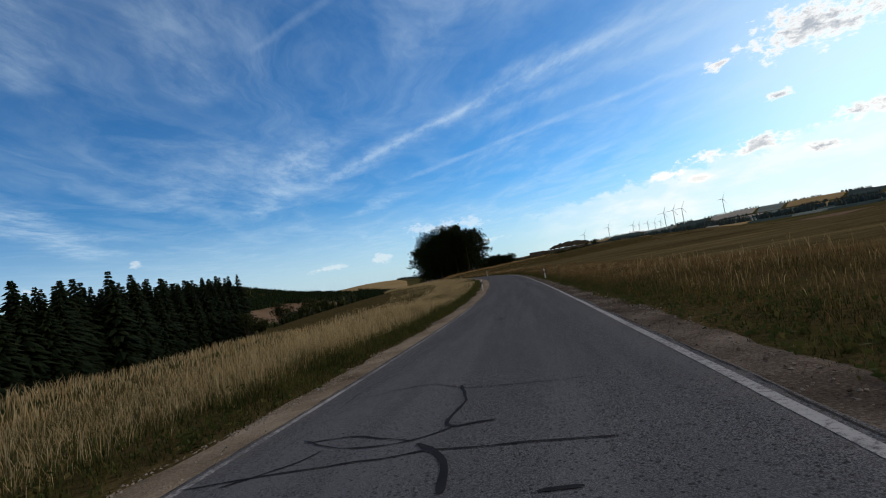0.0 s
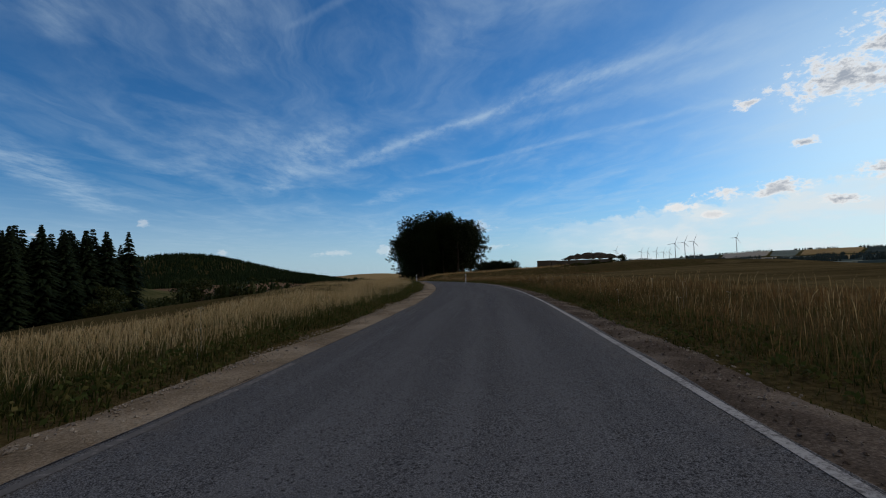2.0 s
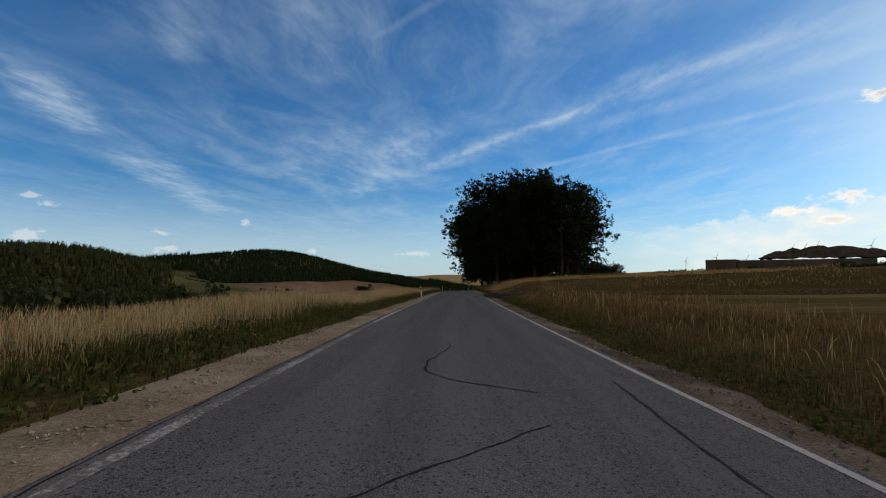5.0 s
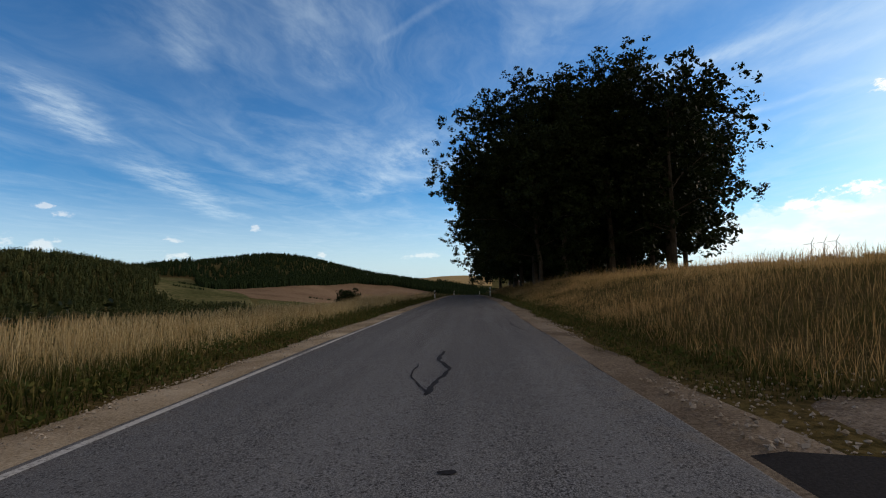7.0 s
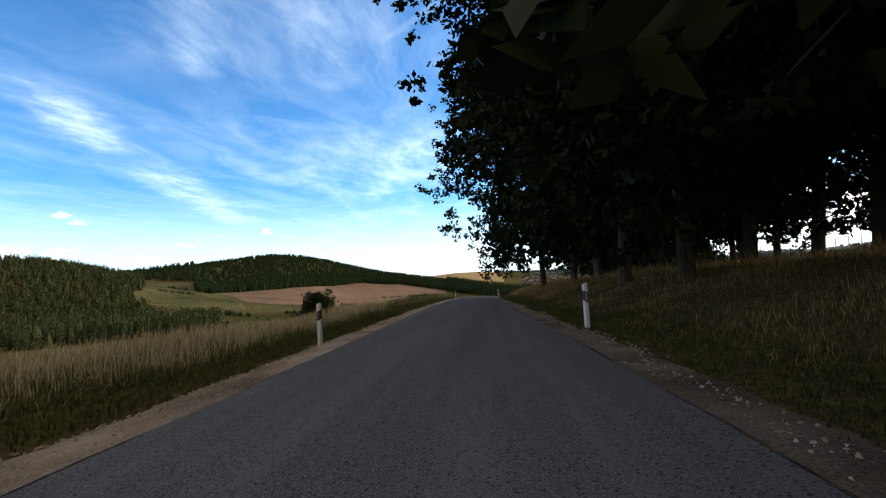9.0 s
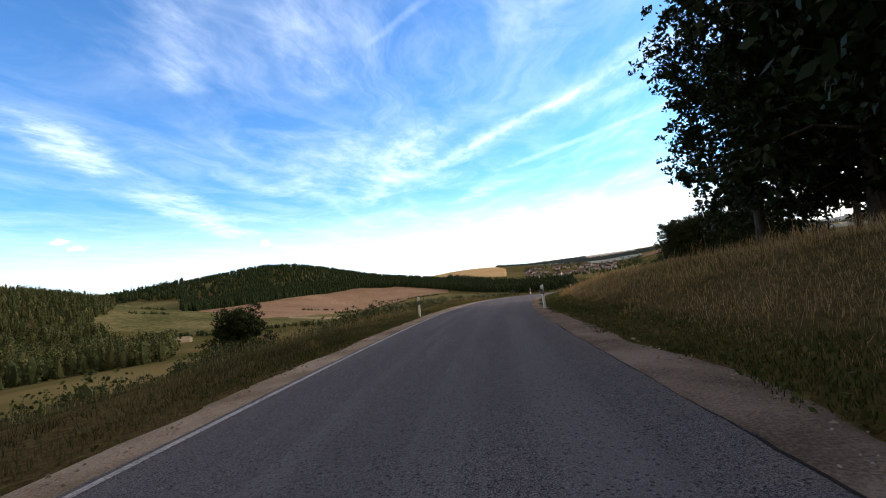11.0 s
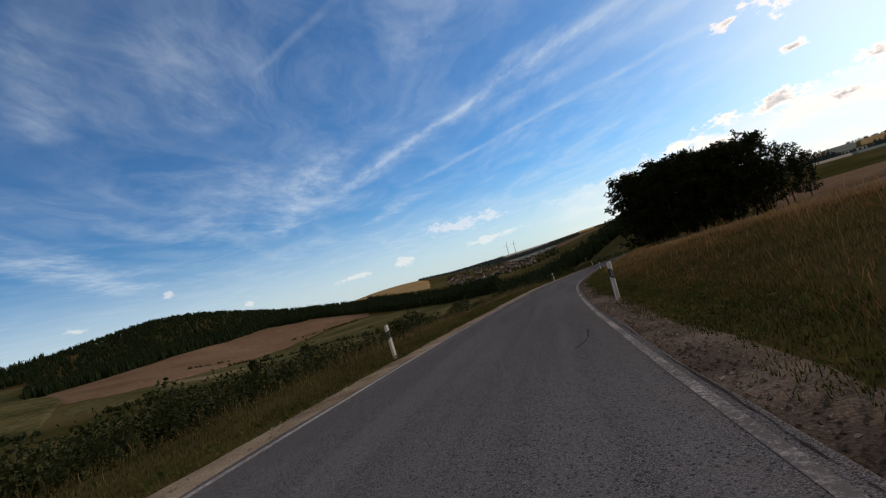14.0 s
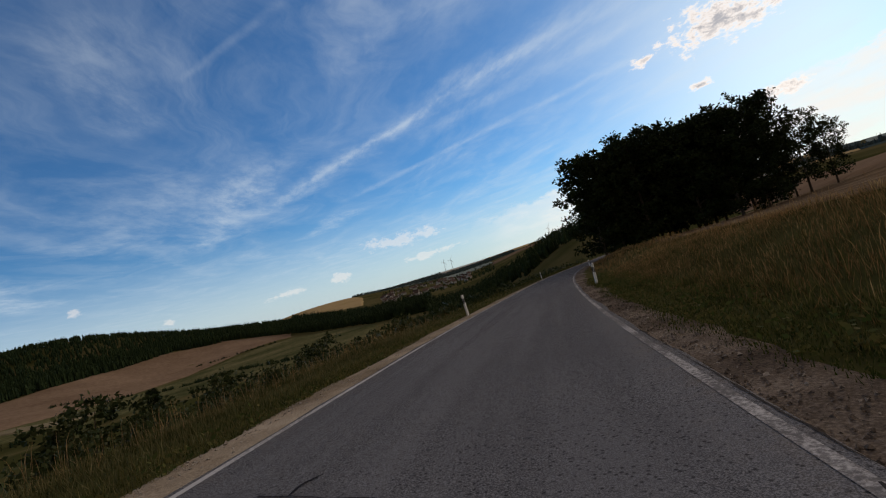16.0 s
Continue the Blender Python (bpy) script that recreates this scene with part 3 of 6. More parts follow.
def build_ground():
    def axis(lo, hi, step, far):
        core = np.arange(lo, hi + step, step)
        out, d = [], step
        p = hi
        while p < far:
            d = min(d * 1.16, 130)
            p += d
            out.append(p - hi)
        out = np.array(out)
        return np.concatenate([(lo - out)[::-1], core, core[-1] + out])
    xs, ys = axis(-36, 126, 0.9, 4800), axis(-30, 460, 2.0, 4800)
    X, Y = np.meshgrid(xs, ys)
    Z = height(X, Y)
    # under the carriageway the sheet stays below it
    s, u = road_coords(X, Y)
    s, u = s.reshape(X.shape), u.reshape(X.shape)
    Z = Z - 0.12 * smooth(np.abs(u), 3.0, 2.4) * ((s > -20) & (s < 479))
    v = np.stack([X.ravel(), Y.ravel(), Z.ravel()], 1)
    ob = mesh_object("ground", v, grid_faces(len(ys), len(xs)), M_GROUND, True)
    tagged(ob, "dry late-summer meadow and rolling farmland", "ground", kind="structure")


def strip(name, s0, s1, us, mat, dz, label, category, step=1.0, wander=None, crown=True):
    """A band along the road between the offsets us."""
    ss = np.arange(s0, s1 + step / 2, step)
    rows = []
    for j, u in enumerate(us):
        uu = np.full_like(ss, u)
        if wander:
            uu = uu + wander[j] * np.array([noise.noise((s * 0.35, u, 0.0)) + 0.6 * noise.noise((s * 1.3, u, 5.0)) for s in ss])
        p = road_point(ss, uu, dz[j] if isinstance(dz, (list, tuple)) else dz)
        rows.append(p)
    v = np.stack(rows, 1).reshape(-1, 3)
    uv = np.stack([np.tile(np.array(us, float), len(ss)), np.repeat(ss, len(us))], 1)
    ob = mesh_object(name, v, grid_faces(len(ss), len(us))[:, ::1], mat, True, uv)
    return tagged(ob, label, category, kind="structure")


build_ground()
HALF = WIDTH / 2 + 0.12
strip("road", -20, 478, [-HALF - 0.02, -HALF, -HALF + 0.015, -1.2, -0.6, 0, 0.6, 1.2, HALF - 0.015, HALF, HALF + 0.02], M_ASPHALT, [-0.1, 0.0, 0.001, 0.0076, 0.0106, 0.012, 0.0106, 0.0076, 0.001, 0.0, -0.1], "grey worn asphalt country road with patched seams", "road", wander=[0.08, 0.08, 0.08, 0, 0, 0, 0, 0, 0.08, 0.08, 0.08])
strip("verge", -20, 478, [-3.25, -2.9, -2.5, -HALF + 0.06], M_GRAVEL, [-0.09, -0.03, -0.02, -0.014], "dusty tan gravel shoulder beside the asphalt", "verge", wander=[0.28, 0.1, 0, 0], step=0.5)
for a, b, stuff in ((-20, 134, M_EARTH), (139.5, 262, M_SHINGLE), (262, 281, M_SHINGLE), (281, 478, M_EARTH)):
    strip("verge", a, b, [HALF - 0.06, 2.45, 2.75, 3.05], stuff, [-0.014, -0.02, -0.03, -0.09], ("dusty tan gravel" if stuff is M_SHINGLE else "dark trodden earth and gravel") + " shoulder beside the asphalt", "verge", wander=[0, 0, 0.1, 0.28], step=0.5)


def edge_line(side, s0, s1, paint):
    u = side * WIDTH / 2
    strip("road_marking", s0, s1, [u - 0.044, u + 0.044], paint, 0.0055, "worn white painted edge line on the road", "road marking", wander=[0.012, 0.012])


for a, b, paint in ((-20, 24, M_LINE_WORN), (24, 46, M_LINE_GHOST), (79, 112, M_LINE_WORN), (112, 160, M_LINE), (160, 182, M_LINE_GHOST), (216, 478, M_LINE)):
    edge_line(-1, a, b, paint)
for a, b in ((-20, 132), (284, 478)):
    edge_line(1, a, b, M_LINE if a < 0 else M_LINE_WORN)


def ragged_edge(side, s0, s1):
    """The dark broken lip of the asphalt against the shoulder, in places crumbled away."""
    ss = np.arange(s0, s1, 0.11)
    mid = np.array([0.030 * noise.noise((s * 0.9, side, 1.0)) + 0.018 * noise.noise((s * 3.7, side, 2.0)) for s in ss])
    half = np.array([max(0.001, 0.005 + 0.016 * noise.noise((s * 0.55, side, 3.0)) + 0.012 * noise.noise((s * 4.6, side, 4.0))) for s in ss])
    rows = [road_point(ss, side * (HALF - 0.012) + mid + k * half, 0.005) for k in (-1, 1)]
    ob = mesh_object("road_edge", np.stack(rows, 1).reshape(-1, 3), grid_faces(len(ss), 2), M_LIP)
    tagged(ob, "dark crumbling lip of the asphalt", "road edge", kind="structure")


for side, a, b in ((-1, -20, 130), (-1, 160, 216), (1, -20, 40), (1, 146, 330)):
    ragged_edge(side, a, b)


# ---- trees ----
def tube(bm, pts, radii, sides=8):
    """A tapered limb through pts."""
    rings = []
    for i, p in enumerate(pts):
        d = (pts[min(i + 1, len(pts) - 1)] - pts[max(i - 1, 0)]).normalized()
        a = d.orthogonal().normalized()
        b = d.cross(a)
        rings.append([bm.verts.new(p + (a * math.cos(2 * math.pi * k / sides) + b * math.sin(2 * math.pi * k / sides)) * radii[i]) for k in range(sides)])
    for r0, r1 in zip(rings, rings[1:]):
        for k in range(sides):
            bm.faces.new((r0[k], r0[(k + 1) % sides], r1[(k + 1) % sides], r1[k]))
    bm.faces.new(rings[-1])


def leaf_cloud(rng, centres, radii, per, size, twig=0):
    """Verts and faces of folded leaves spread round the centres; with twig, bunched that many together."""
    if twig:
        k = max(1, per // twig)
        m = len(centres) * k
        d = rng.normal(size=(m, 3))
        d /= np.linalg.norm(d, axis=1)[:, None]
        r = np.repeat(radii, k)
        centres = np.repeat(centres, k, 0) + d * (r * (0.25 + 0.75 * rng.random(m) ** 0.6))[:, None] * np.array([1, 1, 0.8])
        radii, per = size * (1.9 + 2.0 * rng.random(m)), twig
    n = len(centres) * per
    c = np.repeat(centres, per, 0)
    r = np.repeat(radii, per)
    d = rng.normal(size=(n, 3))
    d /= np.linalg.norm(d, axis=1)[:, None]
    p = c + d * (r * rng.random(n) ** 0.5)[:, None] * np.array([1, 1, 0.75])
    a = rng.normal(size=(n, 3))
    a /= np.linalg.norm(a, axis=1)[:, None]
    b = np.cross(a, rng.normal(size=(n, 3)))
    b /= np.linalg.norm(b, axis=1)[:, None]
    w = size * (0.6 + 0.8 * rng.random(n))[:, None]
    v = np.stack([p - a * w, p + b * w * 0.55, p + a * w, p - b * w * 0.55], 1).reshape(-1, 3)
    i = np.arange(n)[:, None] * 4
    return v, i + np.array([[0, 1, 2, 3]])


def broadleaf(seed, tall, spread, bare, label, per=190, size=0.165, lean=(0.0, 0.0), twig=14):
    """Trunk with limbs, and a crown of leaf clumps."""
    rng = np.random.default_rng(seed)
    tree = new("tree")
    bm = bmesh.new()
    top = Vector((lean[0] * tall * 0.4 + rng.normal() * 0.3, lean[1] * tall * 0.4 + rng.normal() * 0.3, tall * 0.86))
    r0 = 0.0105 * tall + 0.06
    stem = [Vector((0, 0, -0.4)), Vector((0, 0, 0.3))] + [top * f + Vector((rng.normal() * 0.12, rng.normal() * 0.12, 0)) for f in (0.2, 0.4, 0.6, 0.8, 1.0)]
    tube(bm, stem, [r0 * 1.5, r0 * 1.1, r0 * 0.95, r0 * 0.8, r0 * 0.6, r0 * 0.4, 0.04], 9)
    centres, radii = [], []
    for i in range(38):
        f = bare / tall + (1 - bare / tall) * (i + rng.random()) / 38
        base = top * min(f * 0.95 / 0.86, 1.0) * 0.92
        g = (f - bare / tall) / (1 - bare / tall)
        reach = spread * (0.5 + 0.75 * math.sin(math.pi * min(0.92, 0.14 + 0.84 * g)) ** 0.8) * (0.7 + 0.45 * rng.random())
        ang = i * 2.4 + rng.random()
        tip = Vector((top.x * f + math.cos(ang) * reach * 0.85, top.y * f + math.sin(ang) * reach * 0.85, min(f * tall + 0.25 * reach, tall * 0.985)))
        if g < 0.25:
            tip.z -= 0.35 * reach * (1 - 4 * g) + 0.4
        mid = (base + tip) / 2 + Vector((0, 0, 0.12 * reach))
        if i % 2 == 0:
            tube(bm, [base, mid, tip], [r0 * 0.3 * (1.2 - f), r0 * 0.2 * (1.2 - f), 0.02], 5)
        for t in (0.55, 0.8, 1.0):
            q = base.lerp(tip, t)
            shift = rng.normal(size=3) * (0.35, 0.35, 0.3)
            radii.append((0.75 + 0.7 * rng.random()) * (0.2 * spread + 0.3))
            # no clump hangs down to the ground
            centres.append((q.x + shift[0], q.y + shift[1], max(q.z + shift[2], radii[-1] * 0.85 + 0.3)))
    part("trunk", bm, M_BARK, tree, "grey-brown bark trunk and limbs")
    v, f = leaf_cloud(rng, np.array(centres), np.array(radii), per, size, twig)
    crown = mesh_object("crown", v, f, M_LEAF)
    crown.parent = tree
    return tagged(tree, label, "tree")


def spruce(seed, tall, label):
    rng = np.random.default_rng(seed)
    tree = new("spruce")
    bm = bmesh.new()
    tube(bm, [Vector((0, 0, -0.4)), Vector((0, 0, tall * 0.5)), Vector((0, 0, tall * 0.97))], [0.26, 0.14, 0.02], 7)
    part("trunk", bm, M_BARK, tree)
    vs, fs, n = [], [], 0
    for i in range(int(tall * 2.7)):
        h = h0 = tall * (0.08 + 0.92 * (i / (tall * 2.7)) ** 0.95)
        reach = min((tall - h) * 0.34 + 0.22, 3.6)
        for kk in range(8):
            ang = kk * 0.785 + i * 0.9 + rng.random() * 0.4
            h = h0 + rng.uniform(-0.35, 0.35) * min(1.0, (tall - h0) * 0.4)
            L = reach * (0.6 + 0.55 * rng.random())
            ca, sa = math.cos(ang), math.sin(ang)
            w = 0.10 * L + 0.09
            z1, z2 = h - 0.10 * L, h - 0.36 * L + 0.12 * rng.random()
            vs += [(0, 0, h), (ca * L * 0.55 - sa * w * 1.5, sa * L * 0.55 + ca * w * 1.5, z1 - 0.12), (ca * L * 0.55, sa * L * 0.55, z1 + 0.12), (ca * L * 0.55 + sa * w * 1.5, sa * L * 0.55 - ca * w * 1.5, z1 - 0.12), (ca * L, sa * L, z2)]
            fs += [(n, n + 1, n + 2), (n, n + 2, n + 3), (n + 1, n + 4, n + 2), (n + 2, n + 4, n + 3)]
            n += 5
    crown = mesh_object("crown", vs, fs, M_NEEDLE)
    crown.parent = tree
    return tagged(tree, label, "tree")


def bush(seed, wide, tall, label, mat):
    rng = np.random.default_rng(seed)
    ob = new("bush")
    bm = bmesh.new()
    cs, rs = [], []
    for i in range(14):
        a, q = rng.random() * 6.28, rng.random() ** 0.5
        tip = Vector((math.cos(a) * q * wide * 0.42, math.sin(a) * q * wide * 0.42, tall * (0.3 + 0.55 * rng.random() * (1 - 0.4 * q))))
        tube(bm, [Vector((tip.x * 0.1, tip.y * 0.1, -0.2)), tip * 0.5, tip], [0.05, 0.035, 0.01], 5)
        cs.append(tip)
        rs.append(0.22 * wide * (0.7 + 0.6 * rng.random()))
    part("stems", bm, M_BARK, ob)
    v, f = leaf_cloud(rng, np.array([tuple(c) for c in cs]), np.array(rs), 150, 0.085, 10)
    crown = mesh_object("foliage", v, f, mat)
    crown.parent = ob
    return tagged(ob, label, "bush")


def stand(proto, x, y, turn, size=1.0, dz=0.0):
    m = pose(x, y, ground_z(x, y) + dz, 0, 0, turn)
    return copy_thing(proto, m @ Matrix.Diagonal((size, size, size, 1)))


rng = random.Random(4)
OAK = "tall broad-leaved tree with dense dark crown in a roadside grove"
oaks = [broadleaf(11, 19.5, 5.2, 4.6, OAK, per=54, size=0.3, twig=6), broadleaf(12, 18.5, 4.7, 4.2, OAK, per=54, size=0.3, twig=6), broadleaf(13, 20.5, 5.2, 4.8, OAK, per=54, size=0.3, twig=6), broadleaf(14, 18.0, 4.9, 3.0, OAK, per=54, size=0.3, twig=6)]
edge_oaks = [broadleaf(17, 17.5, 7.2, 2.6, OAK, per=380, size=0.142, twig=20), broadleaf(18, 18.5, 6.8, 3.0, OAK, per=380, size=0.142, twig=20), broadleaf(19, 16.5, 7.0, 2.8, OAK, per=380, size=0.142, twig=20)]
hanging_oaks = [broadleaf(30, 13.0, 8.8, 2.8, OAK, per=480, size=0.135, twig=22)]
rim_oaks = [broadleaf(20, 18.5, 5.2, 2.6, OAK, per=115, size=0.185), broadleaf(24, 19.5, 5.0, 3.0, OAK, per=115, size=0.185)]
front_oaks = [broadleaf(25, 19.0, 5.8, 6.6, OAK, per=190, size=0.155), broadleaf(26, 19.5, 5.8, 6.0, OAK, per=190, size=0.155)]
stilt_oaks = [broadleaf(28, 15.6, 5.4, 3.2, OAK, per=105, size=0.18, twig=12), broadleaf(29, 15.2, 5.2, 3.5, OAK, per=105, size=0.18, twig=12)]
used = set()


def place(protos, i, x, y, turn, size=1.0, group=""):
    p = protos[i % len(protos)]
    if id(p) in used:
        ob = stand(p, x, y, turn, size)
    else:
        used.add(id(p))
        p.matrix_basis = pose(x, y, ground_z(x, y), 0, 0, turn) @ Matrix.Diagonal((size, size, size, 1))
        ob = p
    return tagged(ob, group=group)


n = 0
for row, x0 in enumerate((29.8, 35.3, 40.8, 46.3)):
    for j in range(11):
        y = (179.5 if row == 0 else 176) + j * (6.4 if row == 0 else 7.0) + (row % 2) * 3.0 + rng.uniform(-1.2, 1.2)
        if y > (221, 229, 243, 248)[row] or row == 3 and j < 3 or row == 2 and j < 1:
            continue
        x = x0 + rng.uniform(-0.8, 0.8)
        place(edge_oaks if row == 0 and j > 0 else (hanging_oaks if row == 0 else stilt_oaks if row >= 2 and j < 4 else front_oaks if j < 2 else (rim_oaks if y > 229 or row == 3 else oaks)), n, x, y, rng.uniform(0, 360), rng.uniform(0.88, 1.02) * ((1.02, 1.05, 1.1 if j < 4 else 1.09, 0.92 if j < 5 else 0.96)[row] if j > 1 else (1.03 if j == 0 else 1.06, 1.1, 1.08, 0.96)[row]), "trees of the roadside grove")
        n += 1

for x, y in ((39.0, 236.0), (41.0, 238.0), (37.6, 229.5), (42.0, 241.0), (38.5, 243.5), (43.0, 250.5), (47.0, 257.5), (45.0, 244.0), (49.5, 251.0)):
    place(rim_oaks, n, x, y, rng.uniform(0, 360), rng.uniform(0.9, 1.0) * (0.82 if y > 243 else 1.0), "trees of the roadside grove")
    n += 1

for x, y, k, kin in ((40.2, 177.5, 1.12, stilt_oaks[1]), (43.0, 184.5, 1.15, stilt_oaks[1]), (46.6, 188.5, 1.0, stilt_oaks[0]), (48.0, 195.5, 1.0, stilt_oaks[1]), (31.6, 179.4, 0.8, front_oaks[0])):
    tagged(stand(kin, x, y, x * 31, k), group="trees of the roadside grove")

GROVE2 = "tall broad-leaved tree in a dark field-edge grove"
grove2 = [broadleaf(15, 24.0, 6.2, 1.5, GROVE2, per=70, size=0.36, twig=7), broadleaf(16, 22.0, 6.0, 2.4, GROVE2, per=70, size=0.36, twig=7)]
grove2_end = [broadleaf(31, 24.5, 6.6, 5.0, GROVE2, per=52, size=0.34, twig=7), broadleaf(32, 25.0, 6.4, 4.5, GROVE2, per=52, size=0.34, twig=7)]
for i in range(22):
    f = i / 21
    x, y = 98.0 + 31.0 * f + rng.uniform(-2, 2) + (i % 3) * 5 * (1 - f), 391 - 21 * f + rng.uniform(-2, 2) + (i % 3) * 6
    place(grove2 if i < 16 else grove2_end, i, x, y, rng.uniform(0, 360), rng.uniform(0.88, 1.05) * (0.9 + 0.35 * f * (1 - f) * 2 - 0.33 * f) * (1.05 if i > 2 else 1.0), "trees of the field-edge grove")

SPR = "dark pointed spruce at the edge of a dense plantation"
spruces = [spruce(21, 21.0, SPR), spruce(22, 18.5, SPR), spruce(23, 23.0, SPR)]
for i in range(215):
    x, y = -44 - rng.uniform(0, 60), 40 + rng.uniform(0, 104)
    if i < 70:
        x, y = -40 - 0.1 * (147 - (40 + i * 1.53)) + rng.uniform(-2.5, 2), 40 + i * 1.53
    elif i < 112:
        x, y = -46 + rng.uniform(-2.5, 2), 38 + (i - 70) * 2.6
    elif i < 150:
        x, y = -52 + rng.uniform(-4, 3), 98 + (i - 112) * 1.35
    elif i < 205:
        x, y = -43.5 - 0.1 * (147 - (40 + (i - 150) * 1.95)) + rng.uniform(-1.5, 1.5), 40 + (i - 150) * 1.95
    place(spruces, i, x, y, rng.uniform(0, 360), (0.95, 1.06, 0.87)[i % 3] * rng.uniform(0.93, 1.03), "spruces of the plantation")


# ---- side road, markers, seams ----
def side_road():
    us = np.concatenate([np.arange(HALF - 0.05, 9, 0.4), np.arange(9, 46, 2.0)])
    ts = np.linspace(-1, 1, 15)
    pts, uv = [], []
    for u in us:
        lo, hi = 138.6 - 5.0 * (1 - smooth(u, 2.0, 8.0)) + 0.3 * noise.noise((u * 1.1, 3.0, 0.0)), 143.9 + 0.3 * (1 - smooth(u, 2.2, 4.6)) + 0.3 * noise.noise((u * 1.3, 0.0, 0.0)) + 0.15 * noise.noise((u * 4.0, 0.0, 0.0))
        for t in ts:
            s = (lo + hi) / 2 + (hi - lo) / 2 * t
            p = road_point(s, u)
            pts.append((p[0], p[1], ground_z(p[0], p[1]) * smooth(u, 2.7, 3.6) + p[2] * (1 - smooth(u, 2.7, 3.6)) + 0.06 * smooth(u, 2.7, 3.6) - 0.018 * (1 - smooth(u, 2.7, 3.6))))
            uv.append((u, s))
    ob = mesh_object("side_road", pts, grid_faces(len(us), len(ts)), M_DARKROAD, True, uv)
    tagged(ob, "dark newer asphalt mouth of a side road", "road", kind="structure")


side_road()


def apron(s0, s1, u0, u1, bulge):
    """Loose gravel and earth where the shoulder turns the corner into the side road."""
    us, ts = np.arange(u0, u1, 0.4), np.linspace(0, 1, 9)
    pts = []
    for u in us:
        out = bulge * (1 - smooth(u, u0, u0 + 4.0)) + 0.5 * noise.noise((u * 0.9, s0, 0.0))
        for t in ts:
            p = road_point(s0 + (s1 - s0 + out) * t, u)
            pts.append((p[0], p[1], ground_z(p[0], p[1]) + 0.055 - 0.12 * t ** 6 - 0.11 * (1 - smooth(u, 2.9, 3.7))))
    tagged(mesh_object("apron", pts, grid_faces(len(us), len(ts)), M_EARTH, True), "dark loose gravel at the corner of the side road", "verge", kind="structure")


apron(142.5, 145.2, 2.75, 30.0, 1.2)


def seam(width, *pts):
    """A bitumen-filled crack: a flat ribbon through (s, u) points, wandering and uneven in width."""
    p = np.array(pts, float)
    d = np.concatenate([[0], np.cumsum(np.hypot(*np.diff(p, axis=0).T))])
    n = max(6, int(d[-1] / 0.06))
    t = np.linspace(0, d[-1], n)
    m = np.stack([np.gradient(p[:, k], d) for k in (0, 1)], 1)
    i = np.clip(np.searchsorted(d, t) - 1, 0, len(d) - 2)
    h = (d[i + 1] - d[i])[:, None]
    w = ((t - d[i]) / (d[i + 1] - d[i]))[:, None]
    c = (2 * w**3 - 3 * w**2 + 1) * p[i] + (w**3 - 2 * w**2 + w) * h * m[i] + (-2 * w**3 + 3 * w**2) * p[i + 1] + (w**3 - w**2) * h * m[i + 1]
    off = np.array([[0.035 * noise.noise((a * 3.1, b * 3.1, 0.0)), 0.035 * noise.noise((a * 3.1, b * 3.1, 9.0))] for a, b in c])
    c = c + off
    g = np.gradient(c, axis=0)
    g /= np.linalg.norm(g, axis=1)[:, None] + 1e-9
    wide = width * 0.5 * np.array([0.75 + 0.6 * noise.noise((a * 5, b * 5, 3.0)) for a, b in c])
    wide[0] = wide[-1] = 0.2 * width
    l, r = c + np.stack([-g[:, 1], g[:, 0]], 1) * wide[:, None], c - np.stack([-g[:, 1], g[:, 0]], 1) * wide[:, None]
    rows = []
    for q in (l, r):
        crown = 0.012 * (1 - np.clip(np.abs(q[:, 1]) / HALF, 0, 1) ** 1.6)
        rows.append(road_point(q[:, 0], q[:, 1]) + np.stack([0 * crown, 0 * crown, crown + 0.005], 1))
    v = np.stack(rows, 1).reshape(-1, 3)
    ob = mesh_object("road_seam", v, grid_faces(n, 2), M_SEAM)
    tagged(ob, "black bitumen-filled crack across the asphalt", "road seam", "seams in the road", "structure")


seam(0.018, (5.2, -1.67), (6.0, -1.69), (7.1, -1.26))
seam(0.018, (5.4, -1.47), (5.5, -0.67), (5.0, -0.17), (4.5, 1.15))
seam(0.050, (5.1, -0.18), (4.4, -0.05), (3.6, -0.02), (3.6, 0.31))
seam(0.030, (3.6, -0.01), (3.4, -0.35), (3.5, -0.97), (3.9, -1.52))
seam(0.030, (3.8, -1.47), (3.8, -1.14), (3.4, -0.35))
seam(0.030, (3.1, -2.12), (3.1, -1.17), (3.1, -0.03), (2.9, 1.15))
seam(0.075, (3.3, -0.26), (2.8, 0.06), (2.4, 0.09))
seam(0.030, (3.0, -1.73), (3.3, -1.27), (3.5, -1.14))
seam(0.050, (2.3, 0.63), (2.3, 0.85))
seam(0.022, (11.9, -0.95), (12.4, -0.66), (12.7, -0.46), (12.78, -0.33))
seam(0.075, (12.7, -0.4), (12.8, -0.29), (12.92, -0.21), (13.15, -0.2), (13.4, -0.29))
seam(0.018, (13.4, -0.29), (13.6, -0.40), (14.2, -0.45))
seam(0.085, (22.0, 0.16), (22.6, 0.34), (22.9, 0.43), (23.3, 0.45), (23.4, 0.38), (23.7, 0.23), (24.2, 0.25), (24.7, 0.33))
seam(0.040, (24.6, 0.31), (25.2, 0.45), (25.6, 0.53), (25.9, 0.5))
seam(0.045, (26.7, -1.93), (26.3, -0.93), (26.1, 0.04), (25.9, 0.63), (25.8, 1.31), (25.9, 1.81), (26.0, 2.18))
seam(0.035, (25.6, 1.58), (25.1, 1.81), (24.8, 1.99), (24.8, 2.16))
seam(0.035, (27.7, -1.93), (27.0, -0.77), (26.7, -0.54))
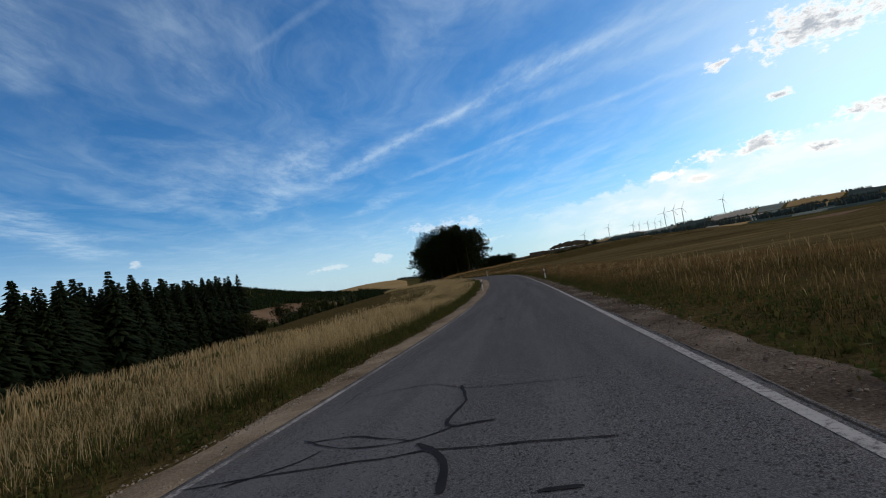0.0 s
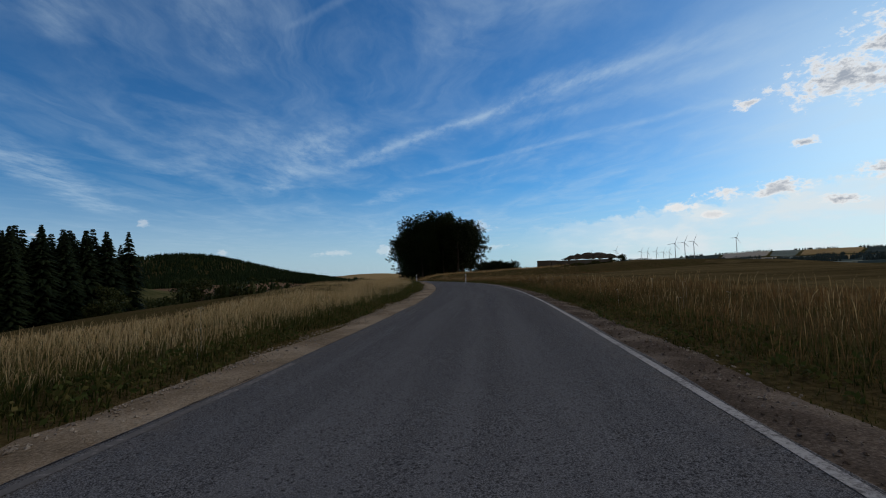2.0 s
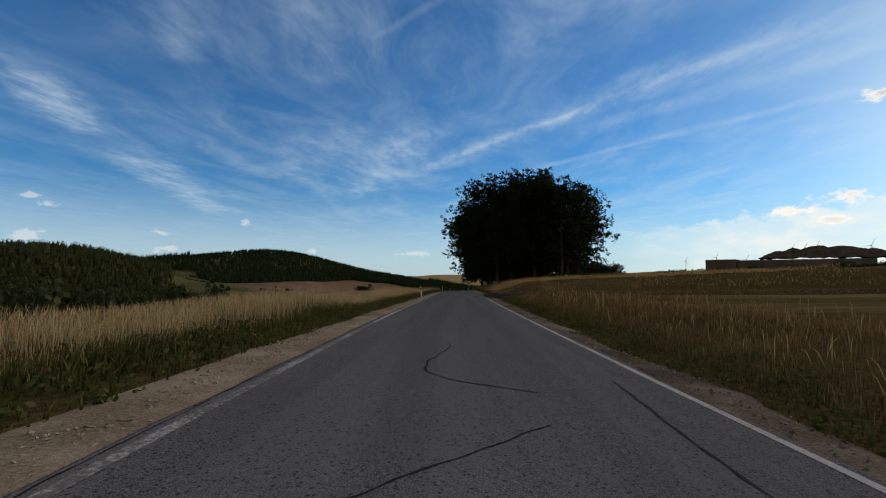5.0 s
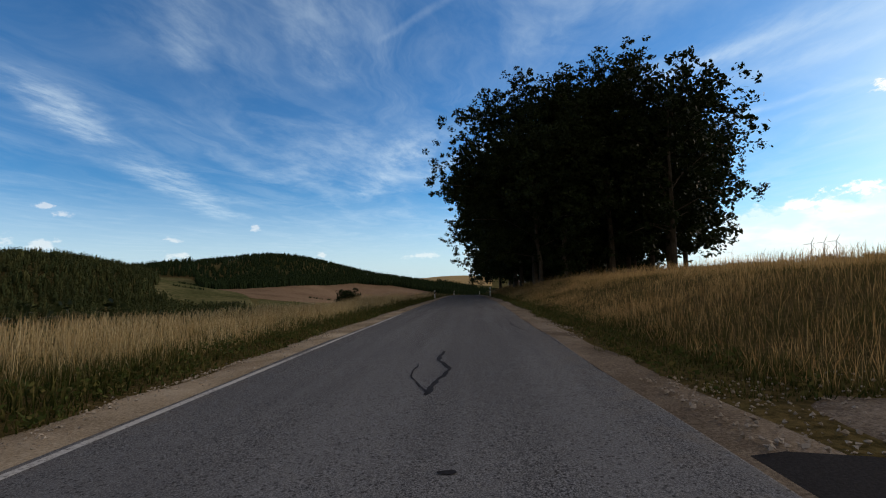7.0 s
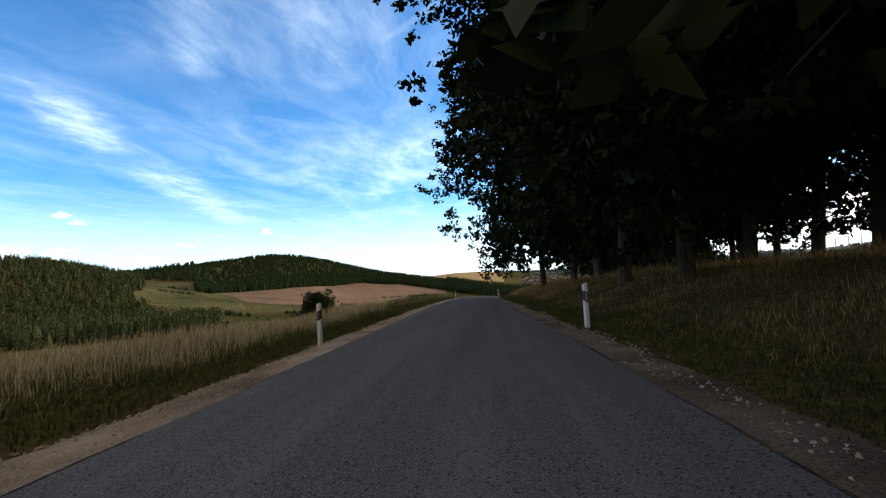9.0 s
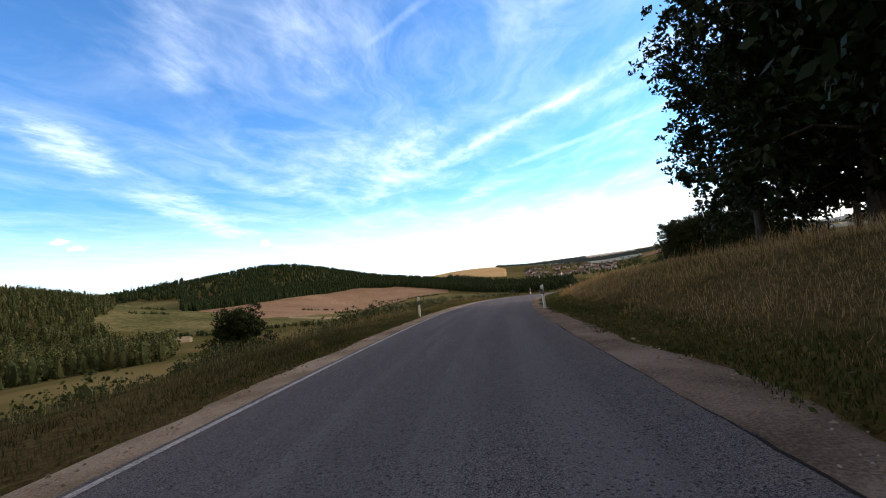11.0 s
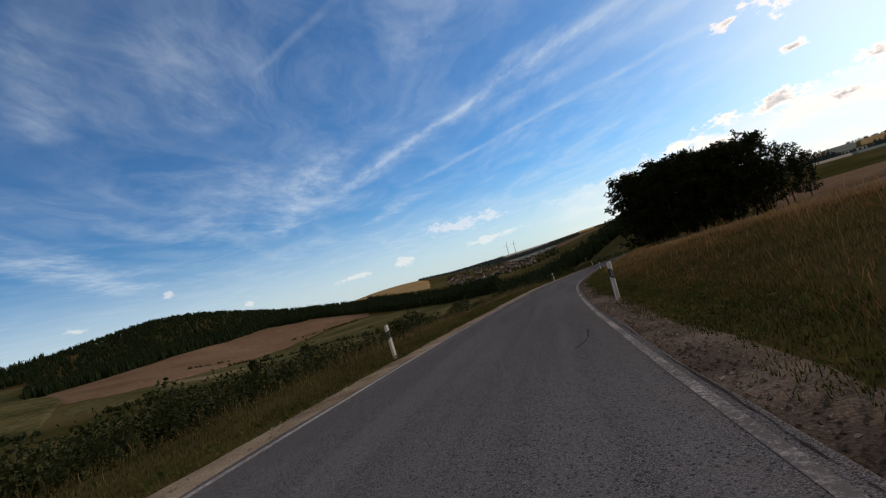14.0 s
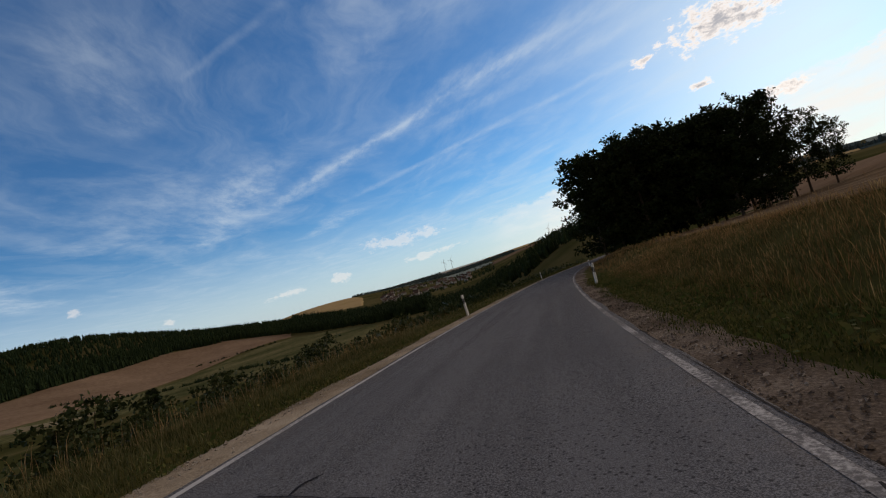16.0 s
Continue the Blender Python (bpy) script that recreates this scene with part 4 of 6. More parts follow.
seam(0.040, (28.3, -0.52), (27.4, -0.62), (26.7, -0.54), (26.3, -0.39), (26.0, 0.04))
seam(0.050, (40.8, -1.84), (40.2, -1.34), (39.7, -0.48))
seam(0.018, (39.1, -2.09), (39.8, -2.14), (40.8, -1.83))
seam(0.030, (55.6, 0.26), (55.3, 0.23), (54.9, 0.32), (54.6, 0.29))
seam(0.030, (74.1, -1.77), (74.5, -1.34), (74.8, -1.11))
seam(0.030, (75.0, -1.06), (75.6, -0.61))
seam(0.050, (75.8, -0.15), (75.2, -0.20), (74.6, -0.31), (74.4, -0.28))
seam(0.018, (78.1, 0.77), (77.5, 0.89))
seam(0.018, (76.0, 0.19), (75.9, 0.42))
seam(0.018, (89.9, -0.33), (90.2, 0.11))
seam(0.018, (85.5, 1.58), (85.0, 1.73), (84.6, 1.56))
seam(0.018, (85.2, 1.71), (84.6, 1.86), (83.6, 1.45))
seam(0.018, (102.0, -1.85), (103.5, -0.53), (104.5, 0.42))
seam(0.030, (108.6, -0.31), (105.9, -0.40), (105.5, 0.53))
seam(0.030, (106.4, 1.55), (102.8, 1.35), (100.9, 1.58))
seam(0.075, (148.7, 0.33), (147.9, 0.29), (147.1, 0.47), (146.3, 0.34), (145.8, 0.30))
seam(0.030, (147.6, 0.05), (146.9, 0.03), (145.9, 0.29))
seam(0.075, (144.0, 0.53), (144.0, 0.64))
seam(0.030, (153.8, 0.92), (153.9, 1.3), (154.0, 1.80))
seam(0.035, (154.0, 1.80), (153.8, 1.79), (152.5, 1.80), (151.8, 1.86))
seam(0.035, (162.9, 1.15), (162.7, 1.5), (162.6, 1.78))
seam(0.040, (163.6, 1.90), (162.6, 1.78), (161.5, 1.73), (160.6, 1.69), (160.1, 1.84))
seam(0.022, (158.4, -1.4), (160.0, -1.53), (161.0, -1.58), (162.1, -1.61), (163.5, -1.42))
seam(0.050, (164.1, -0.14), (164.3, 0.04), (164.9, 0.03), (165.5, -0.02), (166.5, 0.28))
seam(0.075, (166.1, 0.21), (165.1, 0.38), (164.5, 0.56))
seam(0.050, (164.7, 0.23), (164.9, 0.40))
seam(0.030, (164.3, 0.05), (164.0, 0.17), (163.9, 0.31))
seam(0.018, (166.7, -0.92), (167.5, -0.55), (166.9, 0.01))
seam(0.075, (164.0, 1.88), (163.8, 1.92))
seam(0.050, (179.3, 1.09), (179.1, 1.37), (178.9, 1.70))
seam(0.050, (179.0, 1.36), (178.6, 1.47), (178.4, 1.44), (178.0, 1.62))
seam(0.018, (182.4, 1.45), (182.1, 1.95))
seam(0.030, (262.0, 0.53), (261.7, 0.92), (261.2, 1.53))
seam(0.050, (265.8, 0.28), (265.7, 0.25), (265.5, 0.33), (265.3, 0.42), (265.0, 0.50))
seam(0.025, (266.6, 0.76), (266.4, 0.96), (266.2, 0.96), (265.9, 0.89), (265.7, 0.88), (265.4, 0.95), (264.6, 0.9))
seam(0.030, (265.1, 0.94), (265.1, 0.83), (265.05, 0.72))
seam(0.030, (290.6, 1.74), (289.9, 1.70), (289.4, 1.61), (289.0, 1.43))
seam(0.018, (279.4, -1.06), (279.7, -0.79), (279.7, -0.38))
seam(0.018, (277.6, -1.7), (278.4, -1.5), (279.4, -1.06))
seam(0.018, (263.4, -0.42), (263.3, -0.90))
seam(0.018, (288.7, 1.04), (288.5, 1.73))
seam(0.026, (298.9, 0.49), (298.1, 0.50), (297.6, 0.51), (297.3, 0.58))
seam(0.018, (300.4, -1.43), (299.3, -1.53), (298.4, -1.29), (298.1, -0.96))
seam(0.028, (307.7, 0.98), (306.9, 1.00), (306.1, 1.49))
seam(0.018, (306.1, 1.48), (306.2, 0.94), (306.2, 0.54))
seam(0.03, (325.2, 2.16), (323.5, 2.11), (322.1, 1.90), (321.6, 1.73))
seam(0.018, (326.1, -1.14), (325.7, -0.01), (324.9, 1.73))
seam(0.035, (326.3, -0.73), (326.2, -0.82), (326.0, -0.82))


def marker_post(two_dots):
    """White roadside post with a slanted black band and reflectors."""
    post = new("marker_post")
    w, d, r = 0.06, 0.05, 0.022

    def ring(bm, z, skew=0.0, k=1.0):
        pts = [(-w, d), (-w * 0.55, -d), (w * 0.55, -d), (w, d), (w * 0.5, d * 1.25), (-w * 0.5, d * 1.25)]
        return [bm.verts.new((x * k, y * k, z + skew * x)) for x, y in pts]

    def hull(bm, rings):
        for a, b in zip(rings, rings[1:]):
            for i in range(6):
                bm.faces.new((a[i], a[(i + 1) % 6], b[(i + 1) % 6], b[i]))
        bm.faces.new(rings[0][::-1])
        bm.faces.new(rings[-1])
        bmesh.ops.recalc_face_normals(bm, faces=bm.faces)

    sk = 0.55 if two_dots else -0.55
    bm = bmesh.new()
    hull(bm, [ring(bm, -0.25), ring(bm, 0.30), ring(bm, 0.58, sk)])
    part("shaft", bm, M_POST, post, "white plastic shaft, scuffed at the foot")
    bm = bmesh.new()
    hull(bm, [ring(bm, 0.58, sk, 0.985), ring(bm, 0.80, sk, 0.985)])
    band = part("band", bm, M_BLACK, post, "slanted black band")
    bm = bmesh.new()
    hull(bm, [ring(bm, 0.80, sk), ring(bm, 0.955, 0.1), ring(bm, 0.985, 0.25, 0.8)])
    part("cap", bm, M_POST, post, "white slanted top")
    for z in ((0.645, 0.735) if two_dots else (0.69,)):
        bm = bmesh.new()
        if two_dots:
            bmesh.ops.create_cone(bm, cap_ends=True, segments=14, radius1=r, radius2=r * 0.9, depth=0.012)
            bmesh.ops.rotate(bm, verts=bm.verts, matrix=Matrix.Rotation(radians(90), 3, "X"))
        else:
            bmesh.ops.create_cube(bm, size=1)
            bmesh.ops.scale(bm, verts=bm.verts, vec=(0.04, 0.012, 0.16))
            bmesh.ops.bevel(bm, geom=bm.edges[:], offset=0.004, segments=1, affect="EDGES")
        bmesh.ops.translate(bm, verts=bm.verts, vec=(0, -d - 0.003, z))
        part("reflector", bm, M_REFLECT, band, "pale reflector")
    side = "two round reflectors" if two_dots else "one long reflector"
    return tagged(post, "white roadside marker post with a black band and " + side, "marker post", "roadside marker posts")


proto = {-1: marker_post(True), 1: marker_post(False)}
fresh = {-1: True, 1: True}
prng = random.Random(8)
POSTS = [(-1, 41.9, -2.7), (1, 42.1, 3.1), (-1, 90.0, -2.85), (1, 92.8, 3.07), (-1, 141.6, -3.07), (-1, 192.5, -3.17), (1, 192.0, 3.04), (-1, 244.4, -3.3), (1, 241.8, 2.7),
         (-1, 295.2, -3.45), (1, 294.9, 2.85), (-1, 343.7, -2.9), (1, 344.6, 3.0), (-1, 389.0, -3.6), (1, 391.0, 3.1)]
for side, s, u in POSTS:
    p = road_point(s, u)
    lean = -7.0 if abs(s - 141.6) < 1 else prng.uniform(-2.5, 2.5)
    m = pose(p[0], p[1], ground_z(p[0], p[1]), prng.uniform(-2, 2), lean, float(np.interp(s, RS, np.degrees(_a))))
    if abs(s - 90.0) < 0.1:
        m = m @ Matrix.Diagonal((0.95, 0.95, 0.77, 1))      # sunk deep into the verge
    if fresh[side]:
        fresh[side] = False
        proto[side].matrix_basis = m
    else:
        copy_thing(proto[side], m)


# ---- grass ----
def fringe(s, u):
    """How far out from the middle of the road the grass begins."""
    near = np.where(u > 0, np.where(s < 135, 2.84, 2.86 - 0.1 * smooth(s, 225, 245) - 0.16 * smooth(s, 268, 288)), np.interp(s, [0, 60, 74, 88, 112, 130, 205, 225], [3.1, 3.2, 3.1, 2.82, 2.82, 3.08, 3.08, 2.84]))
    return near + 0.13 * np.sin(s * 0.83 + np.sign(u)) + 0.09 * np.sin(s * 2.6 + 2 * np.sign(u)) + 0.06 * np.sin(s * 7.1)


def grass(name, zones, mat, label, seed, head=True):
    """zones: (s0, s1, u0, u1, blades per square metre, height, width)."""
    g = np.random.default_rng(seed)
    P, Hh, Ww = [], [], []
    for s0, s1, u0, u1, dens, h, w in zones:
        n = int(abs(s1 - s0) * abs(u1 - u0) * dens)
        s, u = g.uniform(s0, s1, n), g.uniform(min(u0, u1), max(u0, u1), n)
        # tufts and thin spots
        keep = np.sin(s * 1.7 + 3 * np.sin(u * 1.3)) + np.sin(u * 2.9 + 2 * np.sin(s * 0.8)) + 2.2 * g.random(n) > (-0.35 if h > 0.25 else -1.2)
        # the foot of the grass wanders in and out along the shoulder
        keep &= np.abs(u) > fringe(s, u)
        keep &= g.random(n) < 0.15 + 0.85 * smooth(np.abs(u) - fringe(s, u), 0.0, 0.24)
        s, u = s[keep], u[keep]
        n = len(s)
        q = road_point(s, u)
        q[:, 2] = height(q[:, 0], q[:, 1]) - 0.03 + 0.045 * ((u > 0) & (s > 144) & (u < 6))
        tall = h * (0.3 + 0.9 * g.random(n) ** 0.9) * (0.85 + 0.3 * np.sin(s * 0.31 + u * 0.5) * np.sin(s * 0.11 + 1.0))
        edge = smooth(np.abs(u), 2.75, 4.3)
        P.append(q)
        Hh.append(tall * (0.36 + 0.64 * edge))
        Ww.append(w * (0.7 + 0.6 * g.random(n)))
    p, h, w = np.concatenate(P), np.concatenate(Hh)[:, None], np.concatenate(Ww)[:, None]
    n = len(p)
    a = g.uniform(0, 2 * np.pi, n)
    side = np.stack([np.cos(a), np.sin(a), 0 * a], 1)
    b = g.uniform(0, 2 * np.pi, n)
    lean = np.stack([np.cos(b), np.sin(b), 0 * b], 1) * (0.06 + (0.4 if head else 0.6) * g.random(n) ** 1.8)[:, None] * h + np.array([0.03, 0.02, 0]) * h
    z = np.array([0, 0, 1.0])
    if head is None:
        lv = [(0.0, 1.0), (1.0, 0.0)]
    elif head:
        lv = [(0.0, 0.4), (0.76, 1.0), (1.0, 0.0)]
    else:
        lv = [(0.0, 1.0), (0.55, 0.8), (1.0, 0.0)]
    verts, uvs = [], []
    for f, k in lv:
        c = p + z * h * f * (1 - 0.12 * f) + lean * f * f
        if k:
            verts += [c - side * w * k, c + side * w * k]
            uvs += [np.stack([0 * a, 0 * a + f], 1), np.stack([0 * a + 1, 0 * a + f], 1)]
        else:
            verts.append(c)
            uvs.append(np.stack([0 * a + 0.5, 0 * a + 1], 1))
    m = len(verts)
    v = np.stack(verts, 1).reshape(-1, 3)
    uv = np.stack(uvs, 1).reshape(-1, 2)
    tri = []
    for j in range(len(lv) - 2):
        tri += [(2 * j, 2 * j + 1, 2 * j + 3), (2 * j, 2 * j + 3, 2 * j + 2)]
    tri.append((m - 3, m - 2, m - 1))
    f = (np.arange(n)[:, None, None] * m + np.array(tri)[None]).reshape(-1, 3)
    ob = mesh_object(name, v, f, mat, False, uv)
    return tagged(ob, label, "grass", kind="stuff")


grass("tall_grass", [(-8, 34, -4.0, -9.5, 112, 0.95, 0.0029), (34, 104, -4.0, -9.5, 112, 0.68, 0.0029), (104, 206, -4.0, -9.5, 112, 0.92, 0.0029), (-8, 34, -9.5, -19, 24, 0.85, 0.009), (34, 104, -9.5, -17, 16, 0.46, 0.009), (104, 200, -9.5, -17, 16, 0.78, 0.009), (206, 232, -8, -12, 22, 0.65, 0.004), (-8, 133, 4.2, 8.5, 9, 0.85, 0.0034)], M_STRAW, "tall dry straw-coloured grass along the road", 31)
grass("bank_grass", [(145.6, 180, 3.8, 9, 40, 0.7, 0.0021), (145.6, 180, 9, 18, 30, 0.8, 0.0045), (146, 176, 18, 42, 12, 0.8, 0.013), (176, 262, 4.0, 8, 9, 0.8, 0.0028), (176, 262, 8, 18, 22, 0.48, 0.0045), (203, 264, 4.4, 10, 30, 0.5, 0.0032)], M_BANKSTRAW_LIT, "tall ripe golden grass on the bank, coloured as if better lit", 44)
grass("bank_grass", [(262, 352, 4.0, 8, 9, 0.8, 0.0028), (262, 352, 8, 10.5, 22, 0.42, 0.0045), (212, 352, -4.6, -8.5, 9, 0.75, 0.003), (212, 352, -8.5, -13, 20, 1.05, 0.0034)], M_BANKSTRAW, "tall brown and straw-coloured grass on the bank", 34)
grass("russet_grass", [(-8, 133, 3.4, 8.0, 88, 0.62, 0.0033), (-8, 133, 8.0, 12, 52, 0.38, 0.006), (131, 138.3, 5, 46, 22, 0.5, 0.008), (-8, 133, 12, 34, 3, 0.16, 0.016), (176, 352, 4.2, 9, 40, 0.40, 0.004), (176, 262, 9, 19, 14, 0.42, 0.007),
                       (160, 216, -5, -10, 32, 0.75, 0.0042), (352, 430, 3.5, 9, 12, 0.6, 0.013)], M_REDSTRAW, "russet dry grass and seed stalks beside the road", 32)
grass("verge_grass", [(-8, 204, -3.0, -5.0, 95, 0.5, 0.009), (204, 350, -3.0, -3.7, 45, 0.34, 0.008), (-8, 133, 3.0, 4.8, 70, 0.42, 0.007), (145.5, 350, 2.6, 4.1, 95, 0.40, 0.0048), (212, 352, -7.5, -12.5, 40, 0.7, 0.008), (265, 345, 4.1, 6.5, 26, 0.5, 0.0045), (350, 440, -3.2, -8, 14, 0.35, 0.014)], M_GREENGRASS, "short green and yellow grass on the verge", 33, head=False)
grass("straw_understory", [(-8, 34, -4.2, -9.5, 60, 0.55, 0.006), (34, 104, -4.2, -9.5, 60, 0.45, 0.006), (104, 206, -4.2, -9.5, 60, 0.55, 0.006)], M_STRAW, "dry straw-coloured undergrowth between the tall grass", 42, head=None)
grass("bank_understory", [(145.6, 180, 3.6, 12, 200, 0.46, 0.0042), (176, 262, 3.7, 9.5, 150, 0.3, 0.0045), (196, 262, 9.5, 17, 60, 0.3, 0.007)], M_BANKSTRAW_LIT, "dry golden undergrowth between the bank grass, coloured as if better lit", 45, head=None)
grass("bank_understory", [(262, 352, 3.7, 9.5, 150, 0.3, 0.0045)], M_BANKLOW, "dry brown undergrowth between the bank grass", 43, head=None)
grass("turf", [(-8, 352, -2.75, -4.2, 330, 0.2, 0.0062), (-8, 133, 2.55, 4.2, 330, 0.2, 0.0062), (145.5, 352, 2.45, 4.4, 330, 0.22, 0.006)], M_GREENGRASS, "low dark green turf creeping over the shoulder", 35, head=None)


grass("meadow_grass", [(202, 352, -3.1, -10.5, 150, 0.3, 0.0075)], M_MEADOW, "short pale yellow-green grass strip beside the road", 36, head=None)


def herbs(s0, s1, u0, u1, per_metre, seed, tall=0.3):
    """Low leafy weeds at the foot of the grass."""
    g = np.random.default_rng(seed)
    n = int((s1 - s0) * abs(u1 - u0) * per_metre)
    s, u = g.uniform(s0, s1, n), u0 + (u1 - u0) * g.random(n)
    keep = np.abs(u) > fringe(s, u) + 0.04
    s, u = s[keep], u[keep]
    n = len(s)
    q = road_point(s, u)
    q[:, 2] = height(q[:, 0], q[:, 1]) + tall * (0.1 + 0.6 * g.random(n) ** 1.5) * (0.35 + 0.65 * smooth(np.abs(u), 3.0, 3.8))
    v, f = leaf_cloud(g, q, 0.09 + 0.12 * g.random(n), 13, 0.034)
    tagged(mesh_object("verge_herbs", v, f, M_HERB), "low leafy green weeds at the foot of the grass", "weeds", kind="stuff")


herbs(-8, 204, -3.0, -4.7, 14, 37, 0.36)
herbs(204, 352, -3.0, -3.7, 7, 40, 0.22)
herbs(-8, 133, 2.7, 4.4, 11, 38)
herbs(145.6, 352, 2.9, 4.0, 11, 39)


def stones():
    g = np.random.default_rng(40)
    n = 27000
    s = np.where(g.random(n) < 0.55, g.uniform(-6, 215, n), g.uniform(-6, 345, n))
    u = np.where(g.random(n) < 0.65, -1, 1) * 1.0
    u = u * np.where(g.random(n) < 0.7, fringe(s, u) - 0.1 + 0.09 * g.normal(size=n), 2.35 + (fringe(s, u) - 2.35) * g.random(n))
    corner = np.arange(n) < 700
    s, u = np.where(corner, 144.2 + 2.2 * g.random(n), s), np.where(corner, 2.5 + 5.0 * g.random(n) ** 1.5, u)
    keep = corner | ~((u > 0) & (s > 132) & (s < 150)) & ~((u > 0) & (s < 135) & (g.random(n) < 0.6))
    s, u, corner = s[keep], u[keep], corner[keep]
    n = len(s)
    q = road_point(s, u)
    q[:, 2] += -0.02 - 0.045 * smooth(np.abs(u), 2.9, 3.25)
    q[:, 2] = np.where(corner, np.maximum(q[:, 2], height(q[:, 0], q[:, 1]) + 0.03), q[:, 2])
    r = 0.008 + 0.018 * g.random(n) ** 1.7
    o = np.array([[1, 0, 0], [0, 1, 0], [-1, 0, 0], [0, -1, 0], [0, 0, 0.7], [0, 0, -0.7]])
    v = (q[:, None] + (o[None] + 0.25 * g.normal(size=(n, 6, 3))) * r[:, None, None]).reshape(-1, 3)
    t = np.array([[0, 1, 4], [1, 2, 4], [2, 3, 4], [3, 0, 4], [1, 0, 5], [2, 1, 5], [3, 2, 5], [0, 3, 5]])
    f = (np.arange(n)[:, None, None] * 6 + t[None]).reshape(-1, 3)
    tagged(mesh_object("stones", v, f, M_STONE), "loose pale stones on the gravel shoulder", "stones", kind="stuff")


stones()


def clods():
    """Crumbs of earth and broken asphalt on the trodden shoulder."""
    g = np.random.default_rng(46)
    n = 9000
    s = np.where(g.random(n) < 0.6, g.uniform(284, 345, n), g.uniform(-6, 132, n))
    u = 2.26 + 0.5 * g.random(n) ** 1.3
    q = road_point(s, u, -0.014)
    r = 0.007 + 0.02 * g.random(n) ** 2.2
    o = np.array([[1, 0, 0], [0, 1, 0], [-1, 0, 0], [0, -1, 0], [0, 0, 0.75]])
    v = (q[:, None] + (o[None] + 0.25 * g.normal(size=(n, 5, 3))) * r[:, None, None]).reshape(-1, 3)
    f = (np.arange(n)[:, None, None] * 5 + np.array([[0, 1, 4], [1, 2, 4], [2, 3, 4], [3, 0, 4]])[None]).reshape(-1, 3)
    tagged(mesh_object("clods", v, f, M_EARTH), "dark crumbs of earth on the trodden shoulder", "clods", kind="stuff")


clods()


def umbels():
    """White flower heads standing over the grass."""
    g = np.random.default_rng(41)
    vs, fs = [], []
    for i in range(62):
        s, u = (g.uniform(0, 90), g.uniform(3.9, 6.2)) if i < 45 else (g.uniform(20, 130), -g.uniform(3.6, 4.8))
        p = road_point(s, u)
        z0 = ground_z(p[0], p[1])
        h = g.uniform(0.4, 0.75)
        for k in range(9):
            a, q = g.uniform(0, 6.28), 0.055 * g.random() ** 0.5
            c = np.array([p[0] + math.cos(a) * q, p[1] + math.sin(a) * q, z0 + h + 0.02 * g.random()])
            n = len(vs)
            r = 0.011
            vs += [c + (r, 0, 0), c + (0, r, 0.004), c + (-r, 0, 0), c + (0, -r, 0.004)]
            fs.append((n, n + 1, n + 2, n + 3))
        n = len(vs)
        b = np.array([p[0], p[1], z0])
        vs += [b + (0.002, 0, 0), b + (-0.002, 0, 0), b + (-0.0015, 0, h), b + (0.0015, 0, h)]
        fs.append((n, n + 1, n + 2, n + 3))
    tagged(mesh_object("wild_carrot", vs, fs, M_FLOWER), "white wild carrot flower heads in the verge", "flowers", kind="stuff")


umbels()


# ---- bushes and woods ----
def polar(az, r):
    a = np.radians(az)
    return P0[0] + r * np.sin(a), P0[1] + r * np.cos(a)


HEDGE = "dense green bush in a hedge below the road"
bushes = [bush(51, 3.0, 2.6, HEDGE, M_BUSH), bush(52, 3.6, 3.4, HEDGE, M_BUSH), bush(53, 2.4, 1.8, HEDGE, M_BUSH)]
brng = random.Random(5)
spots = []
for i in range(28):
    s = 228 + i * 8.8
    spots.append((s, -brng.uniform(25, 33), brng.uniform(0.9, 1.5)))
for i in range(10):
    spots.append((232 + i * 22.0, -brng.uniform(34, 52), brng.uniform(1.0, 1.9)))
for i in range(16):
    spots.append((118 + i * 6.0, -brng.uniform(34, 60), brng.uniform(0.9, 1.7)))
for i, (s, u, k) in enumerate(spots):
    p = road_point(s, u)
    place(bushes, i, p[0], p[1], brng.uniform(0, 360), k, "hedge bushes")



def thicket(name, s0, s1, us, count, tall, per, size, seed, label):
    """Dense scrub along the foot of the bank: leaves in overlapping heaps, with gaps and bays."""
    g = np.random.default_rng(seed)
    s, u = g.uniform(s0, s1, count), us[0] + (us[1] - us[0]) * g.random(count)
    lump = np.sin(s * 0.23 + 1.7 * np.sin(u * 0.4)) + np.sin(s * 0.61 + u * 0.7)
    keep = lump + 1.6 * g.random(count) > -1.2
    s, u, lump = s[keep], u[keep], lump[keep]
    q = road_point(s, u)
    h = tall * (0.62 + 0.16 * lump + 0.2 * g.random(len(s)))
    q[:, 2] = height(q[:, 0], q[:, 1]) + h * (0.15 + 0.75 * g.random(len(s)))
    v, f = leaf_cloud(g, q, 0.3 * tall * (0.7 + 0.6 * g.random(len(s))), per, size)
    tagged(mesh_object(name, v, f, M_BUSH), label, "thicket", kind="stuff")


thicket("thicket", 262, 312, (-10.8, -15), 560, 2.6, 90, 0.06, 88, "dense dark green scrub below the road embankment")

thicket("thicket", 212, 264, (-10.2, -17.5), 430, 1.5, 70, 0.05, 90, "tall green weeds and brambles below the road")

LONE = "round-crowned young tree standing in the hedge below the road"
lone = broadleaf(61, 8.5, 2.7, 0.8, LONE, per=300, size=0.11, twig=15)
lone.matrix_basis = pose(-16.5, 294, ground_z(-16.5, 294)) @ Matrix.Diagonal((1.55, 1.55, 1.55, 1))
for x, y, k in ((-9, 470, 0.45), (-60, 560, 0.6)):
    stand(lone, x, y, x * 7, k)


